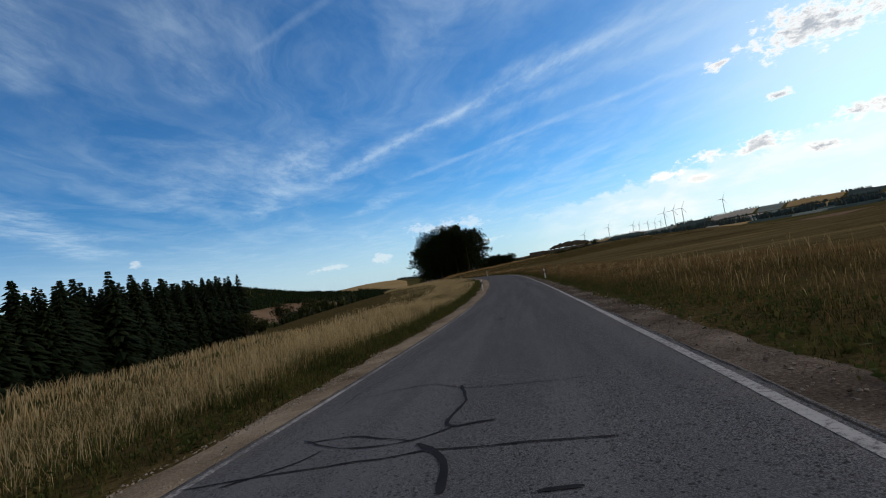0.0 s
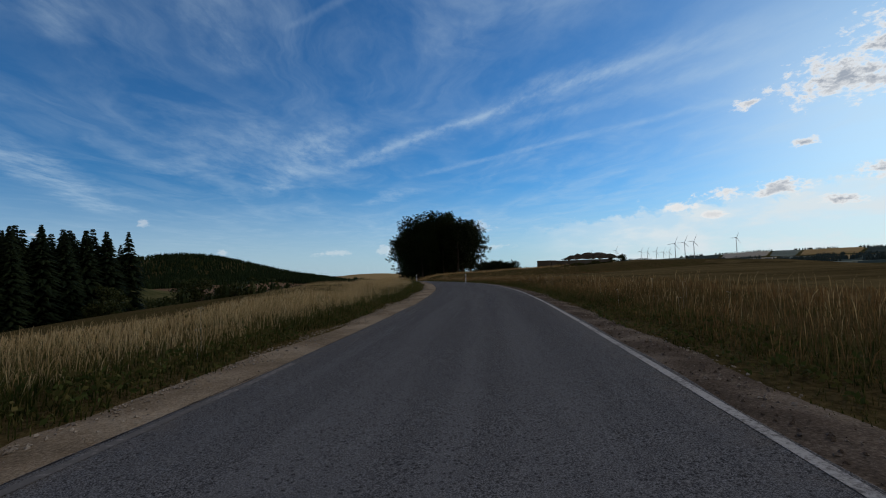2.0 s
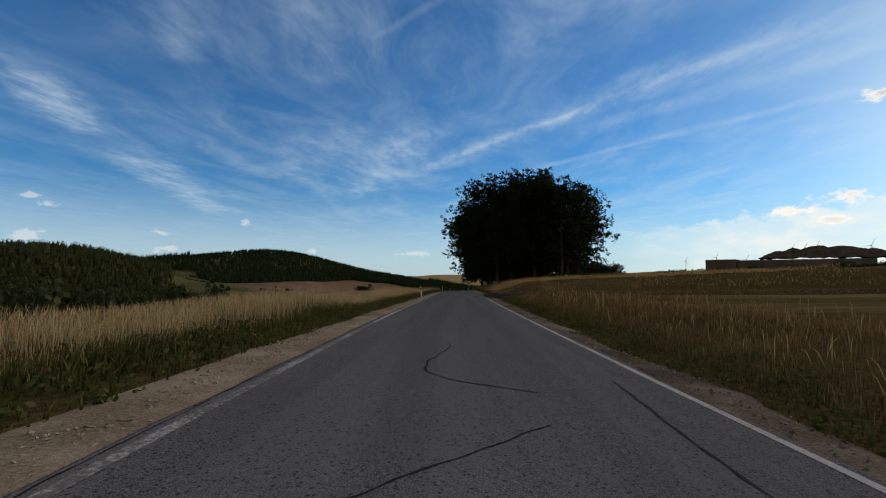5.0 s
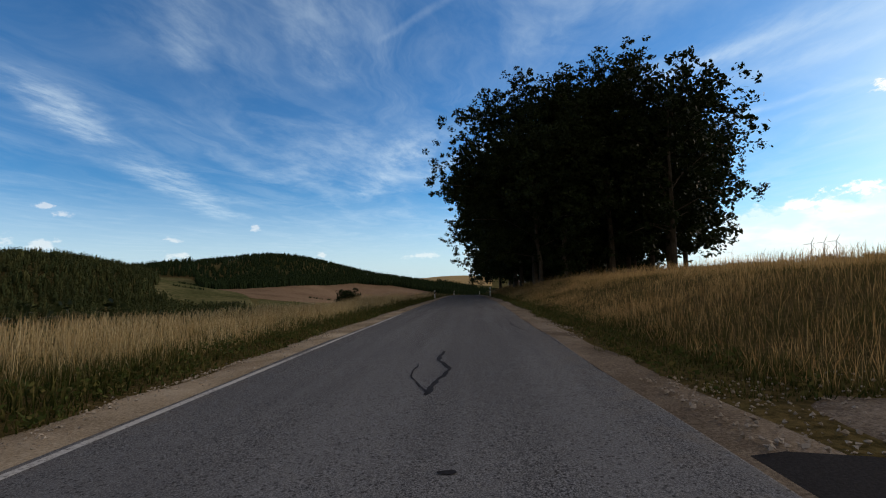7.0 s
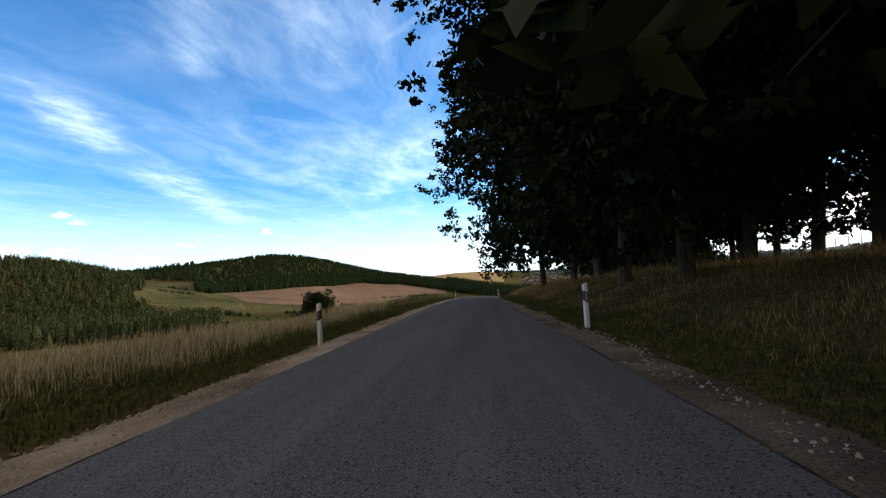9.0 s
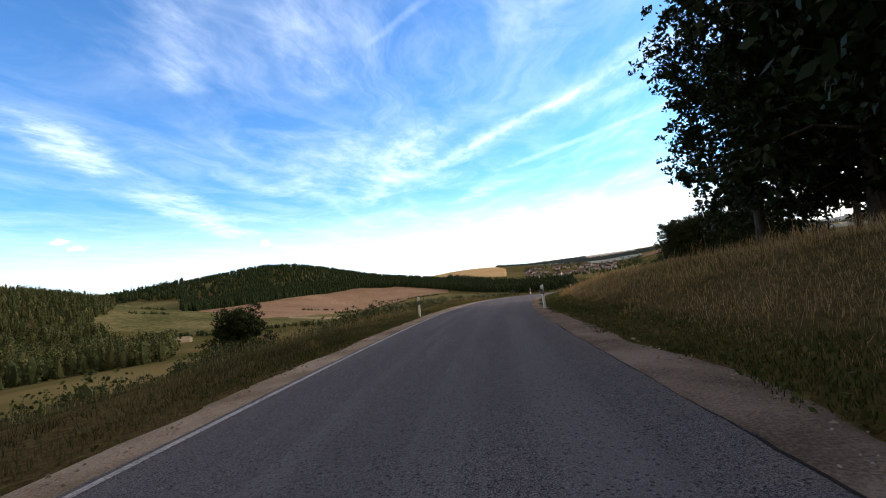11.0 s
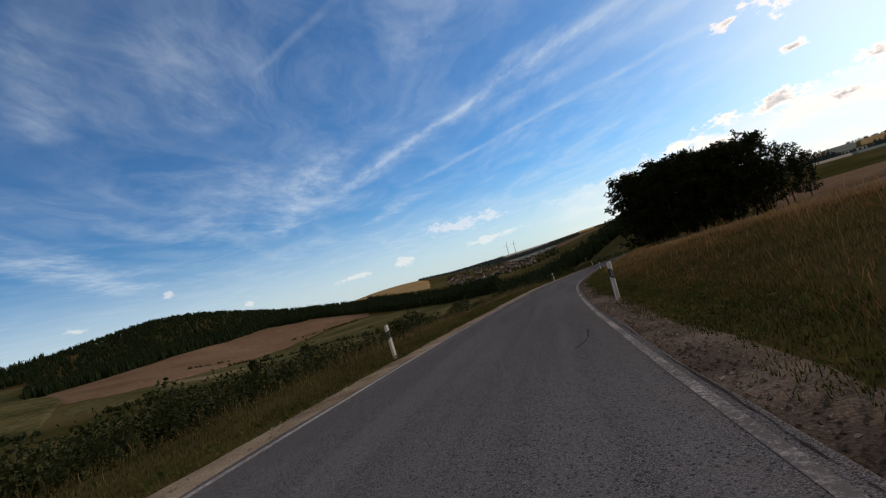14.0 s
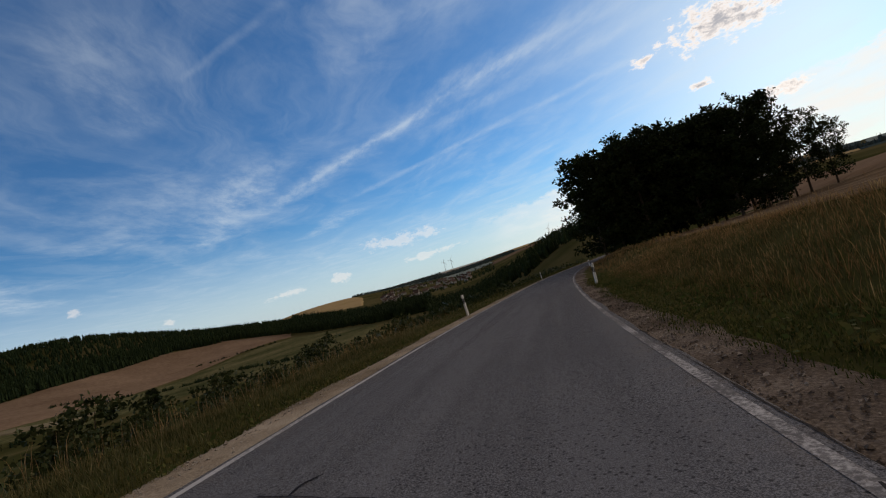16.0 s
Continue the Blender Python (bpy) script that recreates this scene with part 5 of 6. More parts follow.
def woods(name, spots, low, high, label, seed, conifer=0.8, mat=None, sprays=16, leafy=0.09):
    """A far wood: many small trees, tiered cones and rounded crowns, in one mesh."""
    g = np.random.default_rng(seed)
    x, y = spots
    n = len(x)
    z = height(x, y) - 0.5
    h = g.uniform(low, high, n)
    kind = g.random(n) < conifer
    V, F, base = [], [], 0
    k = 5
    ang = np.arange(k) * 2 * np.pi / k
    ring = np.stack([np.cos(ang), np.sin(ang)], 1)
    # a core of three rings and a tip, slim for conifers and swelling for bushes and broad crowns; round it loose sprays
    wide = np.where(kind[:, None], np.array([[0.15, 0.09, 0.04]]), np.array([[0.08, 0.14, 0.09]]))
    high = np.where(kind[:, None], np.array([[0.08, 0.40, 0.75]]), np.array([[0.03, 0.40, 0.66]]))
    core = np.empty((n, 3 * k + 1, 3))
    for j in range(3):
        jit = (1 + 0.18 * g.normal(size=(n, k))) * wide[:, j:j + 1] * h[:, None]
        core[:, j * k:(j + 1) * k, 0] = x[:, None] + ring[None, :, 0] * jit
        core[:, j * k:(j + 1) * k, 1] = y[:, None] + ring[None, :, 1] * jit
        core[:, j * k:(j + 1) * k, 2] = z[:, None] + h[:, None] * (high[:, j:j + 1] + 0.05 * g.normal(size=(n, k)))
    core[:, 3 * k] = np.stack([x, y, z + h * np.where(kind, 0.97, 0.80)], 1)
    V.append(core.reshape(-1, 3))
    i = np.arange(k)
    t = np.concatenate([np.concatenate([np.stack([j * k + i, j * k + (i + 1) % k, (j + 1) * k + (i + 1) % k], 1), np.stack([j * k + i, (j + 1) * k + (i + 1) % k, (j + 1) * k + i], 1)]) for j in (0, 1)]
                       + [np.stack([2 * k + i, 2 * k + (i + 1) % k, np.full(k, 3 * k)], 1)])
    F.append((np.arange(n)[:, None, None] * (3 * k + 1) + t[None]).reshape(-1, 3))
    base = n * (3 * k + 1)
    m = sprays
    f = g.random((n, m)) ** np.where(kind, 1.15, 0.9)[:, None]
    taper = np.where(kind[:, None], 0.21 * (1.02 - f), 0.33 * np.sqrt(np.clip(1 - (2 * f - 0.95) ** 2, 0.02, 1)))
    a = g.uniform(0, 2 * np.pi, (n, m))
    rad = taper * h[:, None] * (0.65 + 0.45 * g.random((n, m)))
    c = np.stack([x[:, None] + np.cos(a) * rad, y[:, None] + np.sin(a) * rad, z[:, None] + h[:, None] * (0.06 + 0.92 * f)], -1).reshape(-1, 3)
    p = g.normal(size=(n * m, 3))
    p /= np.linalg.norm(p, axis=1)[:, None]
    o = np.cross(p, g.normal(size=(n * m, 3)))
    o /= np.linalg.norm(o, axis=1)[:, None]
    w = (np.repeat(h, m) * leafy * (0.5 + 0.8 * g.random(n * m)) * (1.15 - 0.6 * f.ravel()))[:, None]
    V.append(np.stack([c - p * w, c + o * w * 0.7, c + p * w, c - o * w * 0.7], 1).reshape(-1, 3))
    q = np.array([[0, 1, 2], [0, 2, 3]])
    F.append((base + np.arange(n * m)[:, None, None] * 4 + q[None]).reshape(-1, 3))
    ob = mesh_object(name, np.concatenate(V), np.concatenate(F), mat or M_WOODS)
    return tagged(ob, label, "forest", kind="stuff")


def scrub(n, s0, s1, u0, u1, low, high, seed, label, sprays=40, leafy=0.125):
    """A closed band of rounded bushes along the road."""
    g = np.random.default_rng(seed)
    s, u = g.uniform(s0, s1, n), u0 + (u1 - u0) * g.random(n)
    p = road_point(s, u)
    return woods("scrub", (p[:, 0], p[:, 1]), low, high, label, seed + 1, 0.0, M_BUSH, sprays, leafy)


def scatter(n, az0, az1, r0, r1, seed, front=None):
    g = np.random.default_rng(seed)
    az = g.uniform(az0, az1, n)
    lo = np.interp(az, *front) if front else np.full(n, float(r0))
    r = lo + (r1 - r0) * g.random(n) ** 1.2
    return polar(az, r)


FOOT = ([-38.5, -33.4, -32.6, -29, -25.7, -17.7, -13.7, -8.2, -2.7, 2, 5.5, 12], [980, 860, 655, 690, 715, 842, 930, 955, 890, 760, 640, 560])
SLOPE_EDGE = ([100, 300, 340, 420, 460, 900], [-31, -32.5, -37.5, -39.8, -38.3, -38.2])


def slope_spots(n, seed):
    """The near valley slope, wooded up to its crest; its border to the pasture steps in and out."""
    g = np.random.default_rng(seed)
    r = 205 + 485 * g.random(n) ** 0.8
    az = np.interp(r, *SLOPE_EDGE) - 19 * g.random(n)
    return polar(az, r)


woods("hill_forest", scatter(2400, -32.9, 1, 0, 90, 71, FOOT), 11, 15, "tall dark spruces along the foot of a wooded hill", 70, 0.7, sprays=12, leafy=0.07)
woods("hill_forest", scatter(5600, -33, -1, 70, 560, 73, FOOT), 8, 12, "dark mixed forest covering a rounded hill", 72, 0.2, sprays=12, leafy=0.07)
woods("valley_forest", scatter(2000, -3, 12, 0, 330, 75, FOOT), 11, 17, "dark wooded strip along the valley floor", 74, 0.5)
woods("ridge_forest", scatter(2200, -62, -32.6, 0, 520, 77, ([-62, -44, -38, -33], [1150, 1100, 960, 870])), 12, 18, "distant wooded ridge behind the meadows", 76, 0.7)
woods("slope_forest", slope_spots(2900, 79), 7, 12, "mixed green forest on the near valley slope", 78, 0.45, M_SLOPEWOODS, sprays=50, leafy=0.066)
woods("road_wood", np.concatenate([scatter(560, 11.5, 20, 430, 760, 81), scatter(360, 19.5, 29, 390, 560, 82)], 1), 8, 12, "dark wood beyond the lower bend of the road", 80, 0.45)
woods("far_ridge_woods", np.concatenate([scatter(1500, 3, 14, 2350, 3200, 85), scatter(1100, 13, 23, 2300, 2780, 86)], 1), 10, 16, "wooded far ridge above the village", 84, 0.3, M_HAZEWOODS, sprays=8)


BELOW = "dark rounded bushes in a closed band below the road"
scrub(230, 216, 258, -17.0, -22.0, 1.6, 2.6, 101, BELOW, 180, 0.05)
scrub(330, 258, 314, -12.8, -18.0, 2.6, 3.7, 109, BELOW, 190, 0.045)
scrub(240, 312, 352, -13.0, -18.0, 2.0, 3.0, 111, BELOW, 170, 0.05)
scrub(900, 214, 470, -21.0, -32, 3.0, 4.4, 103, BELOW, 100, 0.05)
scrub(320, 350, 470, -10.0, -17, 1.6, 2.8, 105, "dark rounded bushes in a closed band below the road")
scrub(70, 112, 205, -26, -46, 2.4, 4.4, 107, "dark rounded bushes on the slope below the meadow")


def hedge_line(name, label, seed, *runs):
    """Bushes and low trees strung along field borders; runs of (az0, r0, az1, r1, count, depth)."""
    g = np.random.default_rng(seed)
    xs, ys = [], []
    for a0, r0, a1, r1, n, deep in runs:
        f = g.random(n) ** 1.0
        f = f[np.sin(f * 17 + r0) + np.sin(f * 41) > -1.1]
        x, y = polar(a0 + (a1 - a0) * f, r0 + (r1 - r0) * f + g.normal(size=len(f)) * deep)
        xs.append(x)
        ys.append(y)
    return woods(name, (np.concatenate(xs), np.concatenate(ys)), 2.0, 4.6, label, seed + 1, 0.0, sprays=20)


hedge_line("field_hedge", "dark hedges and bushes along the field borders", 87,
           (-20.5, 592, -17, 622, 70, 3), (-16.8, 560, -15, 575, 40, 2), (-11.6, 782, -4.5, 815, 150, 3), (-13.5, 540, -6, 500, 160, 5), (-6, 500, -2.5, 428, 120, 5), (-2.5, 428, 7, 310, 190, 5),
           (-35, 372, -28, 358, 110, 3), (-24, 372, -18, 380, 90, 3), (-36, 520, -34, 535, 40, 2), (-37, 470, -33.5, 480, 50, 2))


# ---- fields ----
def field(az0, az1, r0, r1, mat, label, lift, name="field", tilt=0.0):
    na, nr = 90, 12
    az = np.linspace(az0, az1, na)
    pts = []
    big = 0.02 * r0
    for j in range(nr):
        f = j / (nr - 1)
        shift = 0.5 * noise.noise((f * 3, r0 * 0.02, 7.0))
        for k, a in enumerate(az):
            wob = big * noise.noise((a * 0.35, f * 2, r0 * 0.01)) + 0.3 * big * noise.noise((a * 1.7, f * 2, r0 * 0.01))
            pts.append(polar(a + shift, r0 + (r1 - r0) * f + tilt * (k / (na - 1) - 0.5) + wob))
    p = np.array(pts)
    rim = np.minimum(np.minimum(np.arange(nr), np.arange(nr)[::-1])[:, None], np.minimum(np.arange(na), np.arange(na)[::-1])[None, :] / 3).clip(0, 1).ravel()
    z = height(p[:, 0], p[:, 1]) + lift * (1.6 * rim - 0.6)
    ob = mesh_object(name, np.column_stack([p, z]), grid_faces(nr, na), mat, True)
    return tagged(ob, label, "field", kind="structure")


def plot(azs, near, far, mat, label, lift, name="field"):
    """A field between two borders, each given as distances along the same bearings."""
    na, nr = 80, 14
    az = np.linspace(azs[0], azs[-1], na)
    lo, hi = np.interp(az, azs, near), np.interp(az, azs, far)
    pts = []
    for j in range(nr):
        f = j / (nr - 1)
        for a, p, q in zip(az, lo, hi):
            pts.append(polar(a + 0.25 * noise.noise((f * 5, near[0] * 0.02, 7.0)), p + (q - p) * f + 0.012 * p * noise.noise((a * 0.9, f * 2, near[0] * 0.01))))
    p = np.array(pts)
    rim = np.minimum(np.minimum(np.arange(nr), np.arange(nr)[::-1])[:, None], np.minimum(np.arange(na), np.arange(na)[::-1])[None, :] / 3).clip(0, 1).ravel()
    z = height(p[:, 0], p[:, 1]) + lift * (1.6 * rim - 0.6)
    return tagged(mesh_object(name, np.column_stack([p, z]), grid_faces(nr, na), mat, True), label, "field", kind="structure")


BROWN_NEAR = [640, 450, 450, 470, 520, 620, 750, 835, 850]
plot([-32.0, -28.5, -24, -21, -18, -14.5, -10, -6, -2.5], BROWN_NEAR, [670, 715, 740, 800, 860, 935, 965, 940, 905], M_FIELD_BROWN, "ripe brown grain field below the wooded hill", 0.9)
plot([-28.3, -24, -21, -18, -14.5, -10, -6, -2.5, 2, 6.5], [395, 385, 400, 400, 390, 380, 370, 360, 340, 320], [445, 446, 466, 515, 615, 745, 830, 845, 740, 620], M_FIELD_GREEN, "green meadow on the valley side", 0.7)
plot([-40.5, -38.5, -36, -33.4, -31.8, -28.3], [420, 385, 372, 368, 365, 362], [1000, 1000, 925, 880, 650, 485], M_FIELD_GREEN, "green pasture between two woods", 0.8)
plot([-40, -36, -31], [330, 335, 330], [385, 372, 362], M_TRACK, "pale cut strip beside a valley track", 0.9, "track")
plot([-37.5, -36, -34.5], [560, 600, 640], [585, 622, 655], M_TRACK, "pale cut strip in the pasture", 1.3, "track")
plot([-22, -18, -14.5], [440, 425, 440], [462, 452, 470], M_TRACK, "pale cut strip beside a valley track", 1.2, "track")
plot([3.5, 8, 12, 16, 20, 24], [2350, 2300, 2250, 2250, 2300, 2350], [3150, 3200, 2960, 2780, 2780, 2780], M_HAZESLOPE, "wooded slope of the far ridge", 1.5)
plot([-6.0, -3, 0, 3, 4.4], [1750, 1720, 1700, 1560, 1500], [2250, 2380, 2420, 2330, 2100], M_FIELD_GOLD, "golden stubble field on a far slope", 2.5)
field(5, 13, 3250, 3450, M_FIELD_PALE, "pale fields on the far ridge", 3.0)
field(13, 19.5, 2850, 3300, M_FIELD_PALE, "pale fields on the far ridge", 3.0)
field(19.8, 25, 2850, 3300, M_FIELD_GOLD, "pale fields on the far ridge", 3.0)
field(8, 12, 2350, 2550, M_HAZEMEADOW, "meadow above the village, greyed and paled for haze", 3.0)
field(14, 20, 1850, 2150, M_HAZEMEADOW, "meadow above the village, greyed and paled for haze", 3.0)
field(32, 75, 130, 430, M_FIELD_BROWN, "brown stubble field on the plateau", 0.6)
prng2 = random.Random(17)
for k, (r0, r1) in enumerate(((760, 1050), (1080, 1450), (1480, 1900), (1930, 2350), (2380, 2820), (2850, 3450))):
    a, i = 26.5 + prng2.uniform(0, 2), prng2.randrange(4)
    while a < 72:
        wide = prng2.uniform(2.0, 5.0)
        mat, label = ((M_FIELD_PALE, "pale mown field on the far plateau, greyed for haze"), (M_HAZEMEADOW, "meadow on the far plateau, greyed and paled for haze"), (M_FIELD_GOLD, "golden stubble field on the far plateau"), (M_HAZESLOPE, "wooded far slope"), (M_HAZEMEADOW, "meadow on the far plateau, greyed and paled for haze"), (M_HAZESLOPE, "wooded far slope"))[i % 6]
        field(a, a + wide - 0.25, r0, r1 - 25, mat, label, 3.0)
        if i % 3 != 1:
            woods("plateau_woods", scatter(70, a - 0.8, a + wide * prng2.uniform(0.4, 1.0), r1 - 140, r1 + 30, 300 + i * 7 + k), 11, 19, "narrow copse between far fields", 400 + i * 5 + k, 0.3, M_HAZEWOODS, sprays=8)
        a, i = a + wide, i + 1
field(70, 128, 45, 430, M_STUBBLE, "mown brown stubble field on the plateau", 0.45)
field(20, 26, 1500, 1900, M_FIELD_BROWN, "brown far field on the plateau", 3.0)


def stubble_field():
    """The mown field to the right of the road, before the side road."""
    ss, us = np.arange(-18, 134, 2.0), np.concatenate([np.arange(8.6, 30, 1.5), np.arange(30, 170, 5.0), np.arange(170, 420, 14.0)])
    rows = []
    for s in ss:
        p = road_point(np.full(len(us), s), us)
        # fan out so that the rows do not cross on the inside of the bend
        p[:, 1] = np.where(us > 30, p[:, 1] * (1 - smooth(us, 30, 80)) + (s * 1.05) * smooth(us, 30, 80), p[:, 1])
        p[:, 2] = height(p[:, 0], p[:, 1]) + np.where(us < 8.7, -0.08, 0.06)
        rows.append(p)
    v = np.stack(rows).reshape(-1, 3)
    tagged(mesh_object("field", v, grid_faces(len(ss), len(us)), M_STUBBLE, True), "mown stubble field in brown and olive stripes", "field", kind="structure")


stubble_field()


def upper_field():
    """Harrowed brown field beyond the bank, above the lower bend."""
    ss, us = np.arange(262, 440, 2.5), np.concatenate([np.arange(10.2, 30, 1.6), np.arange(30, 150, 6.0)])
    v = []
    for s in ss:
        p = road_point(np.full(len(us), s), us)
        p[:, 2] = height(p[:, 0], p[:, 1]) + np.where(us < 10.3, -0.08, 0.06)
        v.append(p)
    tagged(mesh_object("field", np.concatenate(v), grid_faces(len(ss), len(us)), M_STUBBLE_RED, True), "harrowed reddish brown stubble field above the bank", "field", kind="structure")


upper_field()


# ---- far buildings ----
def house(seed):
    g = random.Random(seed)
    w, d, h, r = g.uniform(8, 13), g.uniform(7, 9), g.uniform(4.5, 6.5), g.uniform(3, 4.5)
    ob = new("house")
    bm = bmesh.new()
    q = [bm.verts.new(v) for v in ((-w / 2, -d / 2, -2), (w / 2, -d / 2, -2), (w / 2, d / 2, -2), (-w / 2, d / 2, -2), (-w / 2, -d / 2, h), (w / 2, -d / 2, h), (w / 2, d / 2, h), (-w / 2, d / 2, h), (-w / 2, 0, h + r - 0.2), (w / 2, 0, h + r - 0.2))]
    for f in ((0, 1, 5, 4), (2, 3, 7, 6), (1, 2, 6, 9, 5), (3, 0, 4, 8, 7)):
        bm.faces.new([q[i] for i in f])
    wall = part("wall", bm, M_WALL, ob, "pale plastered wall")
    bm = bmesh.new()
    e = 0.5
    a = [(-w / 2 - e, -d / 2 - e, h - e), (w / 2 + e, -d / 2 - e, h - e), (w / 2 + e, 0, h + r), (-w / 2 - e, 0, h + r), (-w / 2 - e, d / 2 + e, h - e), (w / 2 + e, d / 2 + e, h - e)]
    t = [bm.verts.new(v) for v in a]
    b = [bm.verts.new((x, y, z + 0.25)) for x, y, z in a]
    for f in ((0, 1, 2, 3), (3, 2, 5, 4)):
        bm.faces.new([b[i] for i in f])
        bm.faces.new([t[i] for i in f][::-1])
    for i, j in ((0, 1), (1, 2), (2, 5), (5, 4), (4, 3), (3, 0)):
        bm.faces.new((t[i], t[j], b[j], b[i]))
    part("roof", bm, M_ROOF, ob, "dark pitched roof")
    for sx in (-0.28, 0.0, 0.28):
        for z in (1.2, 3.7):
            bm = bmesh.new()
            bmesh.ops.create_cube(bm, size=1)
            bmesh.ops.scale(bm, verts=bm.verts, vec=(1.1, 0.12, 1.3))
            bmesh.ops.translate(bm, verts=bm.verts, vec=(sx * w, -d / 2, z))
            part("window", bm, M_PANE, wall)
    return tagged(ob, "small pale house with a pitched roof, in a valley village", "house", "houses of the village")


houses = [house(i) for i in (91, 92, 93)]
hr = random.Random(6)
for i in range(76):
    az, r = hr.uniform(6.5, 17.0), hr.uniform(1150, 1800)
    x, y = polar(az, r)
    place(houses, i, float(x), float(y), hr.uniform(-40, 40), hr.uniform(0.8, 1.15), "houses of the village")
woods("village_trees", scatter(650, 6.5, 20, 1050, 2250, 89), 6, 10, "trees among the village houses", 86, 0.2)


def turbine():
    ob = new("wind_turbine")
    bm = bmesh.new()
    tube(bm, [Vector((0, 0, -4)), Vector((0, 0, 50)), Vector((0, 0, 105))], [2.6, 2.0, 1.4], 12)
    part("tower", bm, M_TURBINE, ob)
    bm = bmesh.new()
    bmesh.ops.create_cube(bm, size=1)
    bmesh.ops.scale(bm, verts=bm.verts, vec=(3.6, 9, 3.6))
    bmesh.ops.bevel(bm, geom=bm.edges[:], offset=0.7, segments=2, affect="EDGES")
    bmesh.ops.translate(bm, verts=bm.verts, vec=(0, 1.5, 106))
    part("nacelle", bm, M_TURBINE, ob)
    bm = bmesh.new()
    bmesh.ops.create_uvsphere(bm, u_segments=12, v_segments=8, radius=1.8)
    bmesh.ops.translate(bm, verts=bm.verts, vec=(0, -4.2, 106))
    rotor = part("rotor", bm, M_TURBINE, ob)
    for k in range(3):
        bm = bmesh.new()
        secs = []
        for z, c, th in ((1, 1.6, 1.4), (9, 3.0, 0.9), (25, 2.0, 0.5), (45, 0.6, 0.2)):
            secs.append([bm.verts.new(v) for v in ((-c * 0.3, -th / 2, z), (c * 0.7, 0, z), (-c * 0.3, th / 2, z))])
        for a, b in zip(secs, secs[1:]):
            for i in range(3):
                bm.faces.new((a[i], a[(i + 1) % 3], b[(i + 1) % 3], b[i]))
        bm.faces.new(secs[-1])
        bmesh.ops.rotate(bm, verts=bm.verts, matrix=Matrix.Rotation(radians(120 * k + 25), 3, "Y"))
        bmesh.ops.translate(bm, verts=bm.verts, vec=(0, -4.2, 106))
        part("blade", bm, M_TURBINE, rotor)
    return tagged(ob, "white three-bladed wind turbine on the far plateau", "wind turbine", "wind turbines on the plateau")


turb = turbine()
for i, (az, r) in enumerate(((37.9, 2950), (38.85, 3050), (39.75, 3100), (43.7, 3450), (31.0, 3900), (27.9, 4500), (33.7, 4300), (34.3, 4600), (35.3, 4500), (36.0, 4750), (36.6, 4780), (15.5, 4700), (14.6, 4750))):
    x, y = polar(az, r)
    m = pose(float(x), float(y), ground_z(x, y), 0, 0, -az + (i % 4) * 18 - 20)
    if i == 0:
        turb.matrix_basis = m
    else:
        copy_thing(turb, m)


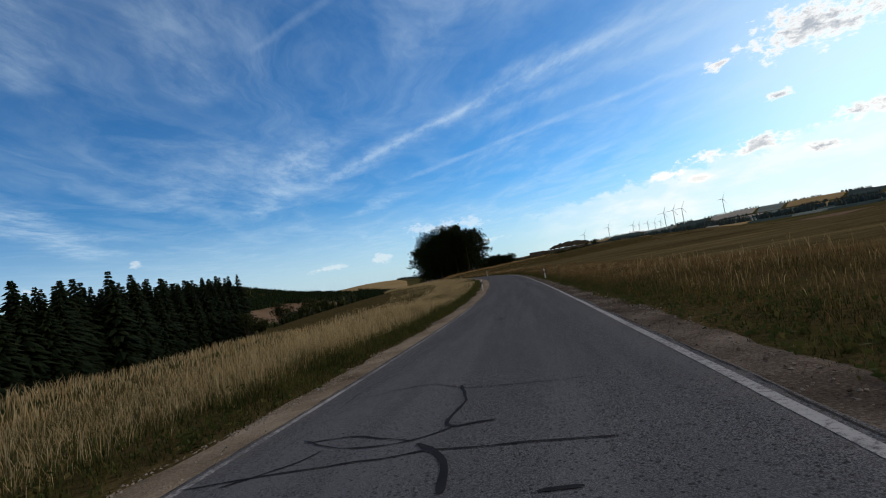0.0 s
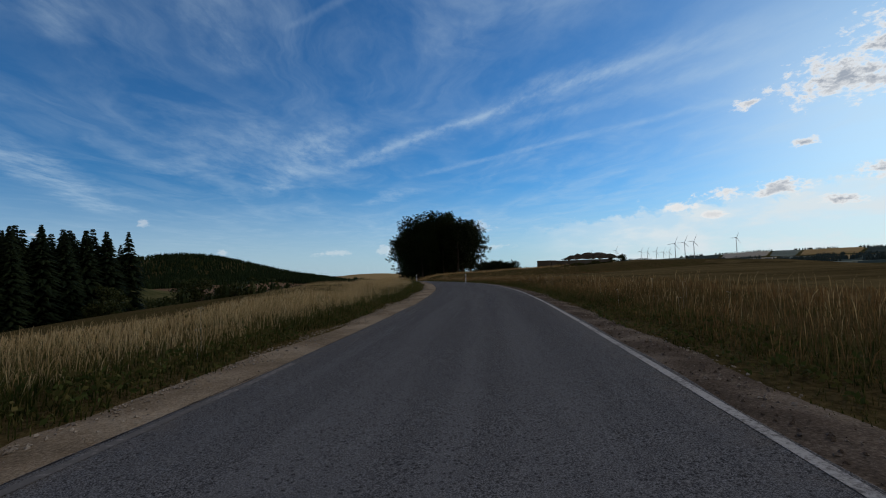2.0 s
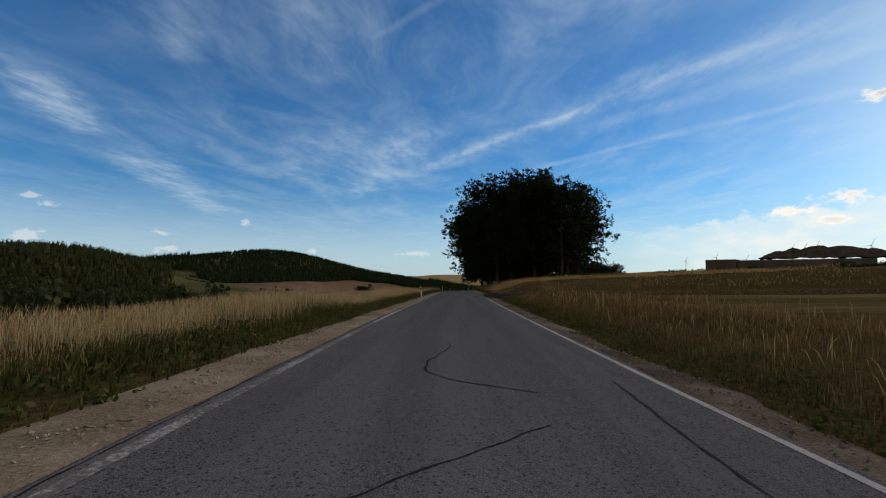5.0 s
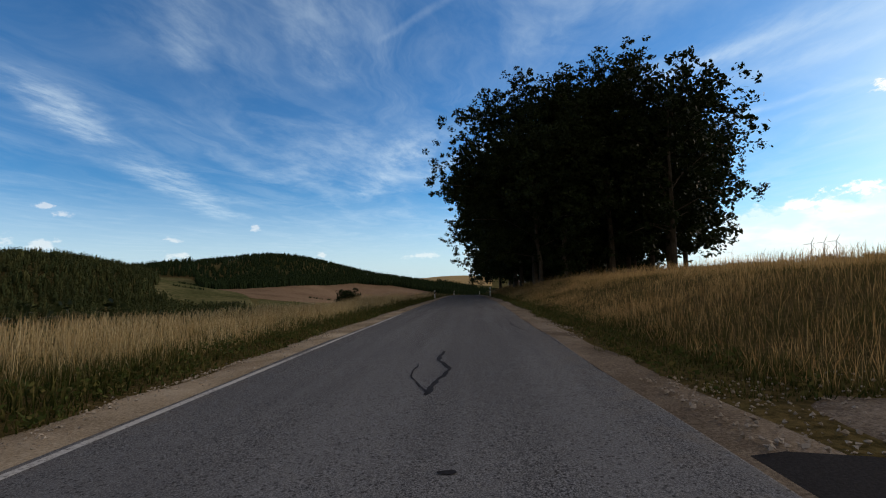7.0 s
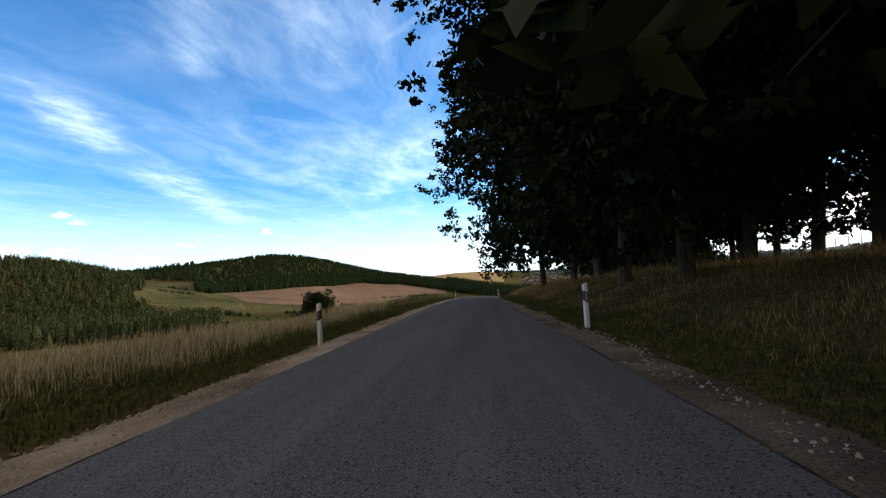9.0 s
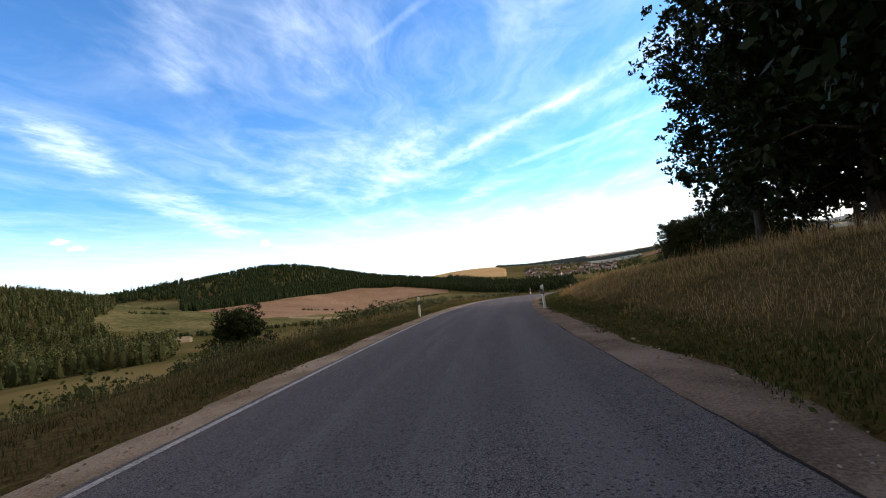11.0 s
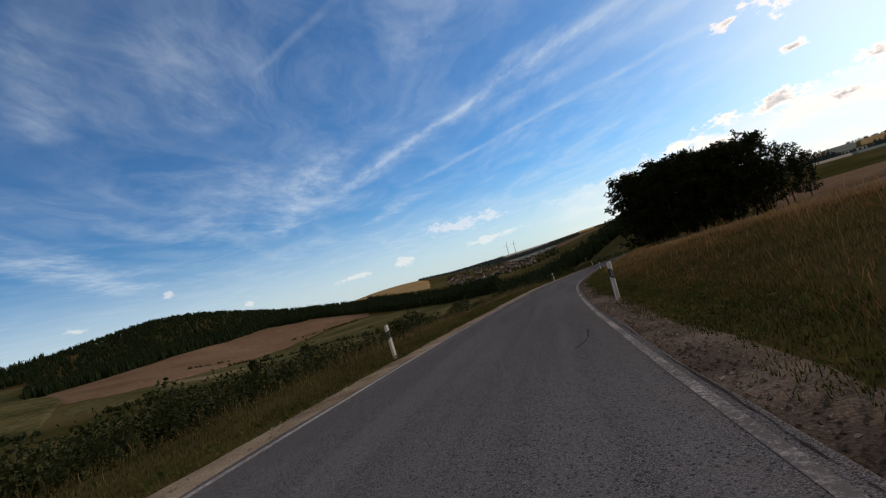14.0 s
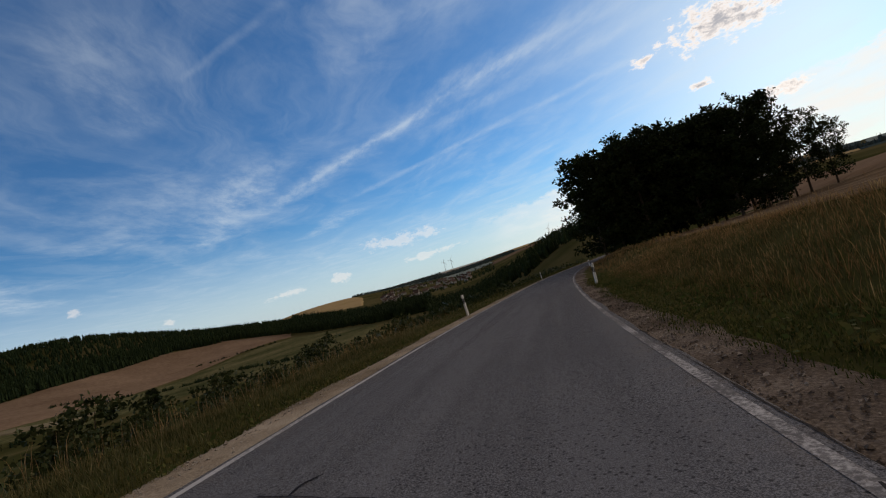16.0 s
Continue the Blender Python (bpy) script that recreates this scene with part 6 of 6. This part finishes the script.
def clamp():
    """Long low concrete clamp, heaped over with earth."""
    ob = new("silage_clamp")
    ob.matrix_basis = pose(79, 177, ground_z(79, 177), 0, 0, -39)
    for x0, x1, z, nm in ((-12, -7.2, 2.1, "shed_wall"), (-7, 11, 1.9, "clamp_wall")):
        bm = bmesh.new()
        bmesh.ops.create_cube(bm, size=1)
        bmesh.ops.scale(bm, verts=bm.verts, vec=(x1 - x0, 6, z + 1))
        bmesh.ops.bevel(bm, geom=bm.edges[:], offset=0.08, segments=1, affect="EDGES")
        bmesh.ops.translate(bm, verts=bm.verts, vec=((x0 + x1) / 2, 0, z / 2 - 0.5))
        part(nm, bm, M_CONCRETE, ob, "weathered grey concrete wall")
    bm = bmesh.new()
    nx, ny = 30, 9
    grid = []
    for i in range(nx):
        for j in range(ny):
            x, y = -4 + 17 * i / (nx - 1), -3 + 6 * j / (ny - 1)
            f = math.sin(math.pi * i / (nx - 1)) ** 0.5 * math.sin(math.pi * j / (ny - 1)) ** 0.6
            grid.append(bm.verts.new((x, y, 2.1 + 1.9 * f + 0.5 * noise.noise((x * 0.8, y * 0.8, 0)))))
    for i in range(nx - 1):
        for j in range(ny - 1):
            bm.faces.new((grid[i * ny + j], grid[(i + 1) * ny + j], grid[(i + 1) * ny + j + 1], grid[i * ny + j + 1]))
    part("earth_cover", bm, M_BARK, ob, "dark heaped cover")
    tagged(ob, "long low concrete silage clamp heaped with dark earth", "barn")


clamp()
for i, (x, y, k) in enumerate(((90, 168, 0.75), (92, 171, 0.6), (67, 189, 0.5), (64, 192, 0.45))):
    tagged(place(bushes, i, x, y, 50 * i, k, "bushes by the clamp"), "dark bush beside the silage clamp in the field")


def clamp_weeds():
    """Russet docks and nettles along the foot of the clamp walls."""
    g = np.random.default_rng(95)
    c, a = np.array([79.0, 177.0]), radians(-39)
    x, y = g.uniform(-11, 13, 260), -3.2 - 1.6 * g.random(260)
    px, py = c[0] + x * math.cos(a) - y * math.sin(a), c[1] + x * math.sin(a) + y * math.cos(a)
    q = np.stack([px, py, height(px, py) + 0.15 + 0.9 * g.random(260) * (0.5 + 0.5 * np.sin(x * 1.1))], 1)
    v, f = leaf_cloud(g, q, 0.35 + 0.3 * g.random(260), 16, 0.13)
    tagged(mesh_object("weeds", v, f, M_HERB), "russet and green weeds along the clamp wall", "weeds", kind="stuff")


clamp_weeds()


def utility_pole(x, y):
    pole = new("utility_pole")
    pole.matrix_basis = pose(x, y, ground_z(x, y), 0, 0, 30)
    bm = bmesh.new()
    tube(bm, [Vector((0, 0, -0.5)), Vector((0, 0, 5)), Vector((0, 0, 9.5))], [0.18, 0.16, 0.13], 8)
    part("mast", bm, M_BARK, pole, "weathered wooden mast")
    bm = bmesh.new()
    bmesh.ops.create_cube(bm, size=1)
    bmesh.ops.scale(bm, verts=bm.verts, vec=(1.9, 0.12, 0.14))
    bmesh.ops.bevel(bm, geom=bm.edges[:], offset=0.02, segments=1, affect="EDGES")
    bmesh.ops.translate(bm, verts=bm.verts, vec=(0, 0, 9.0))
    part("crossarm", bm, M_BARK, pole)
    tagged(pole, "slim wooden utility pole standing in the far field", "utility pole")


utility_pole(152.0, 357.0)
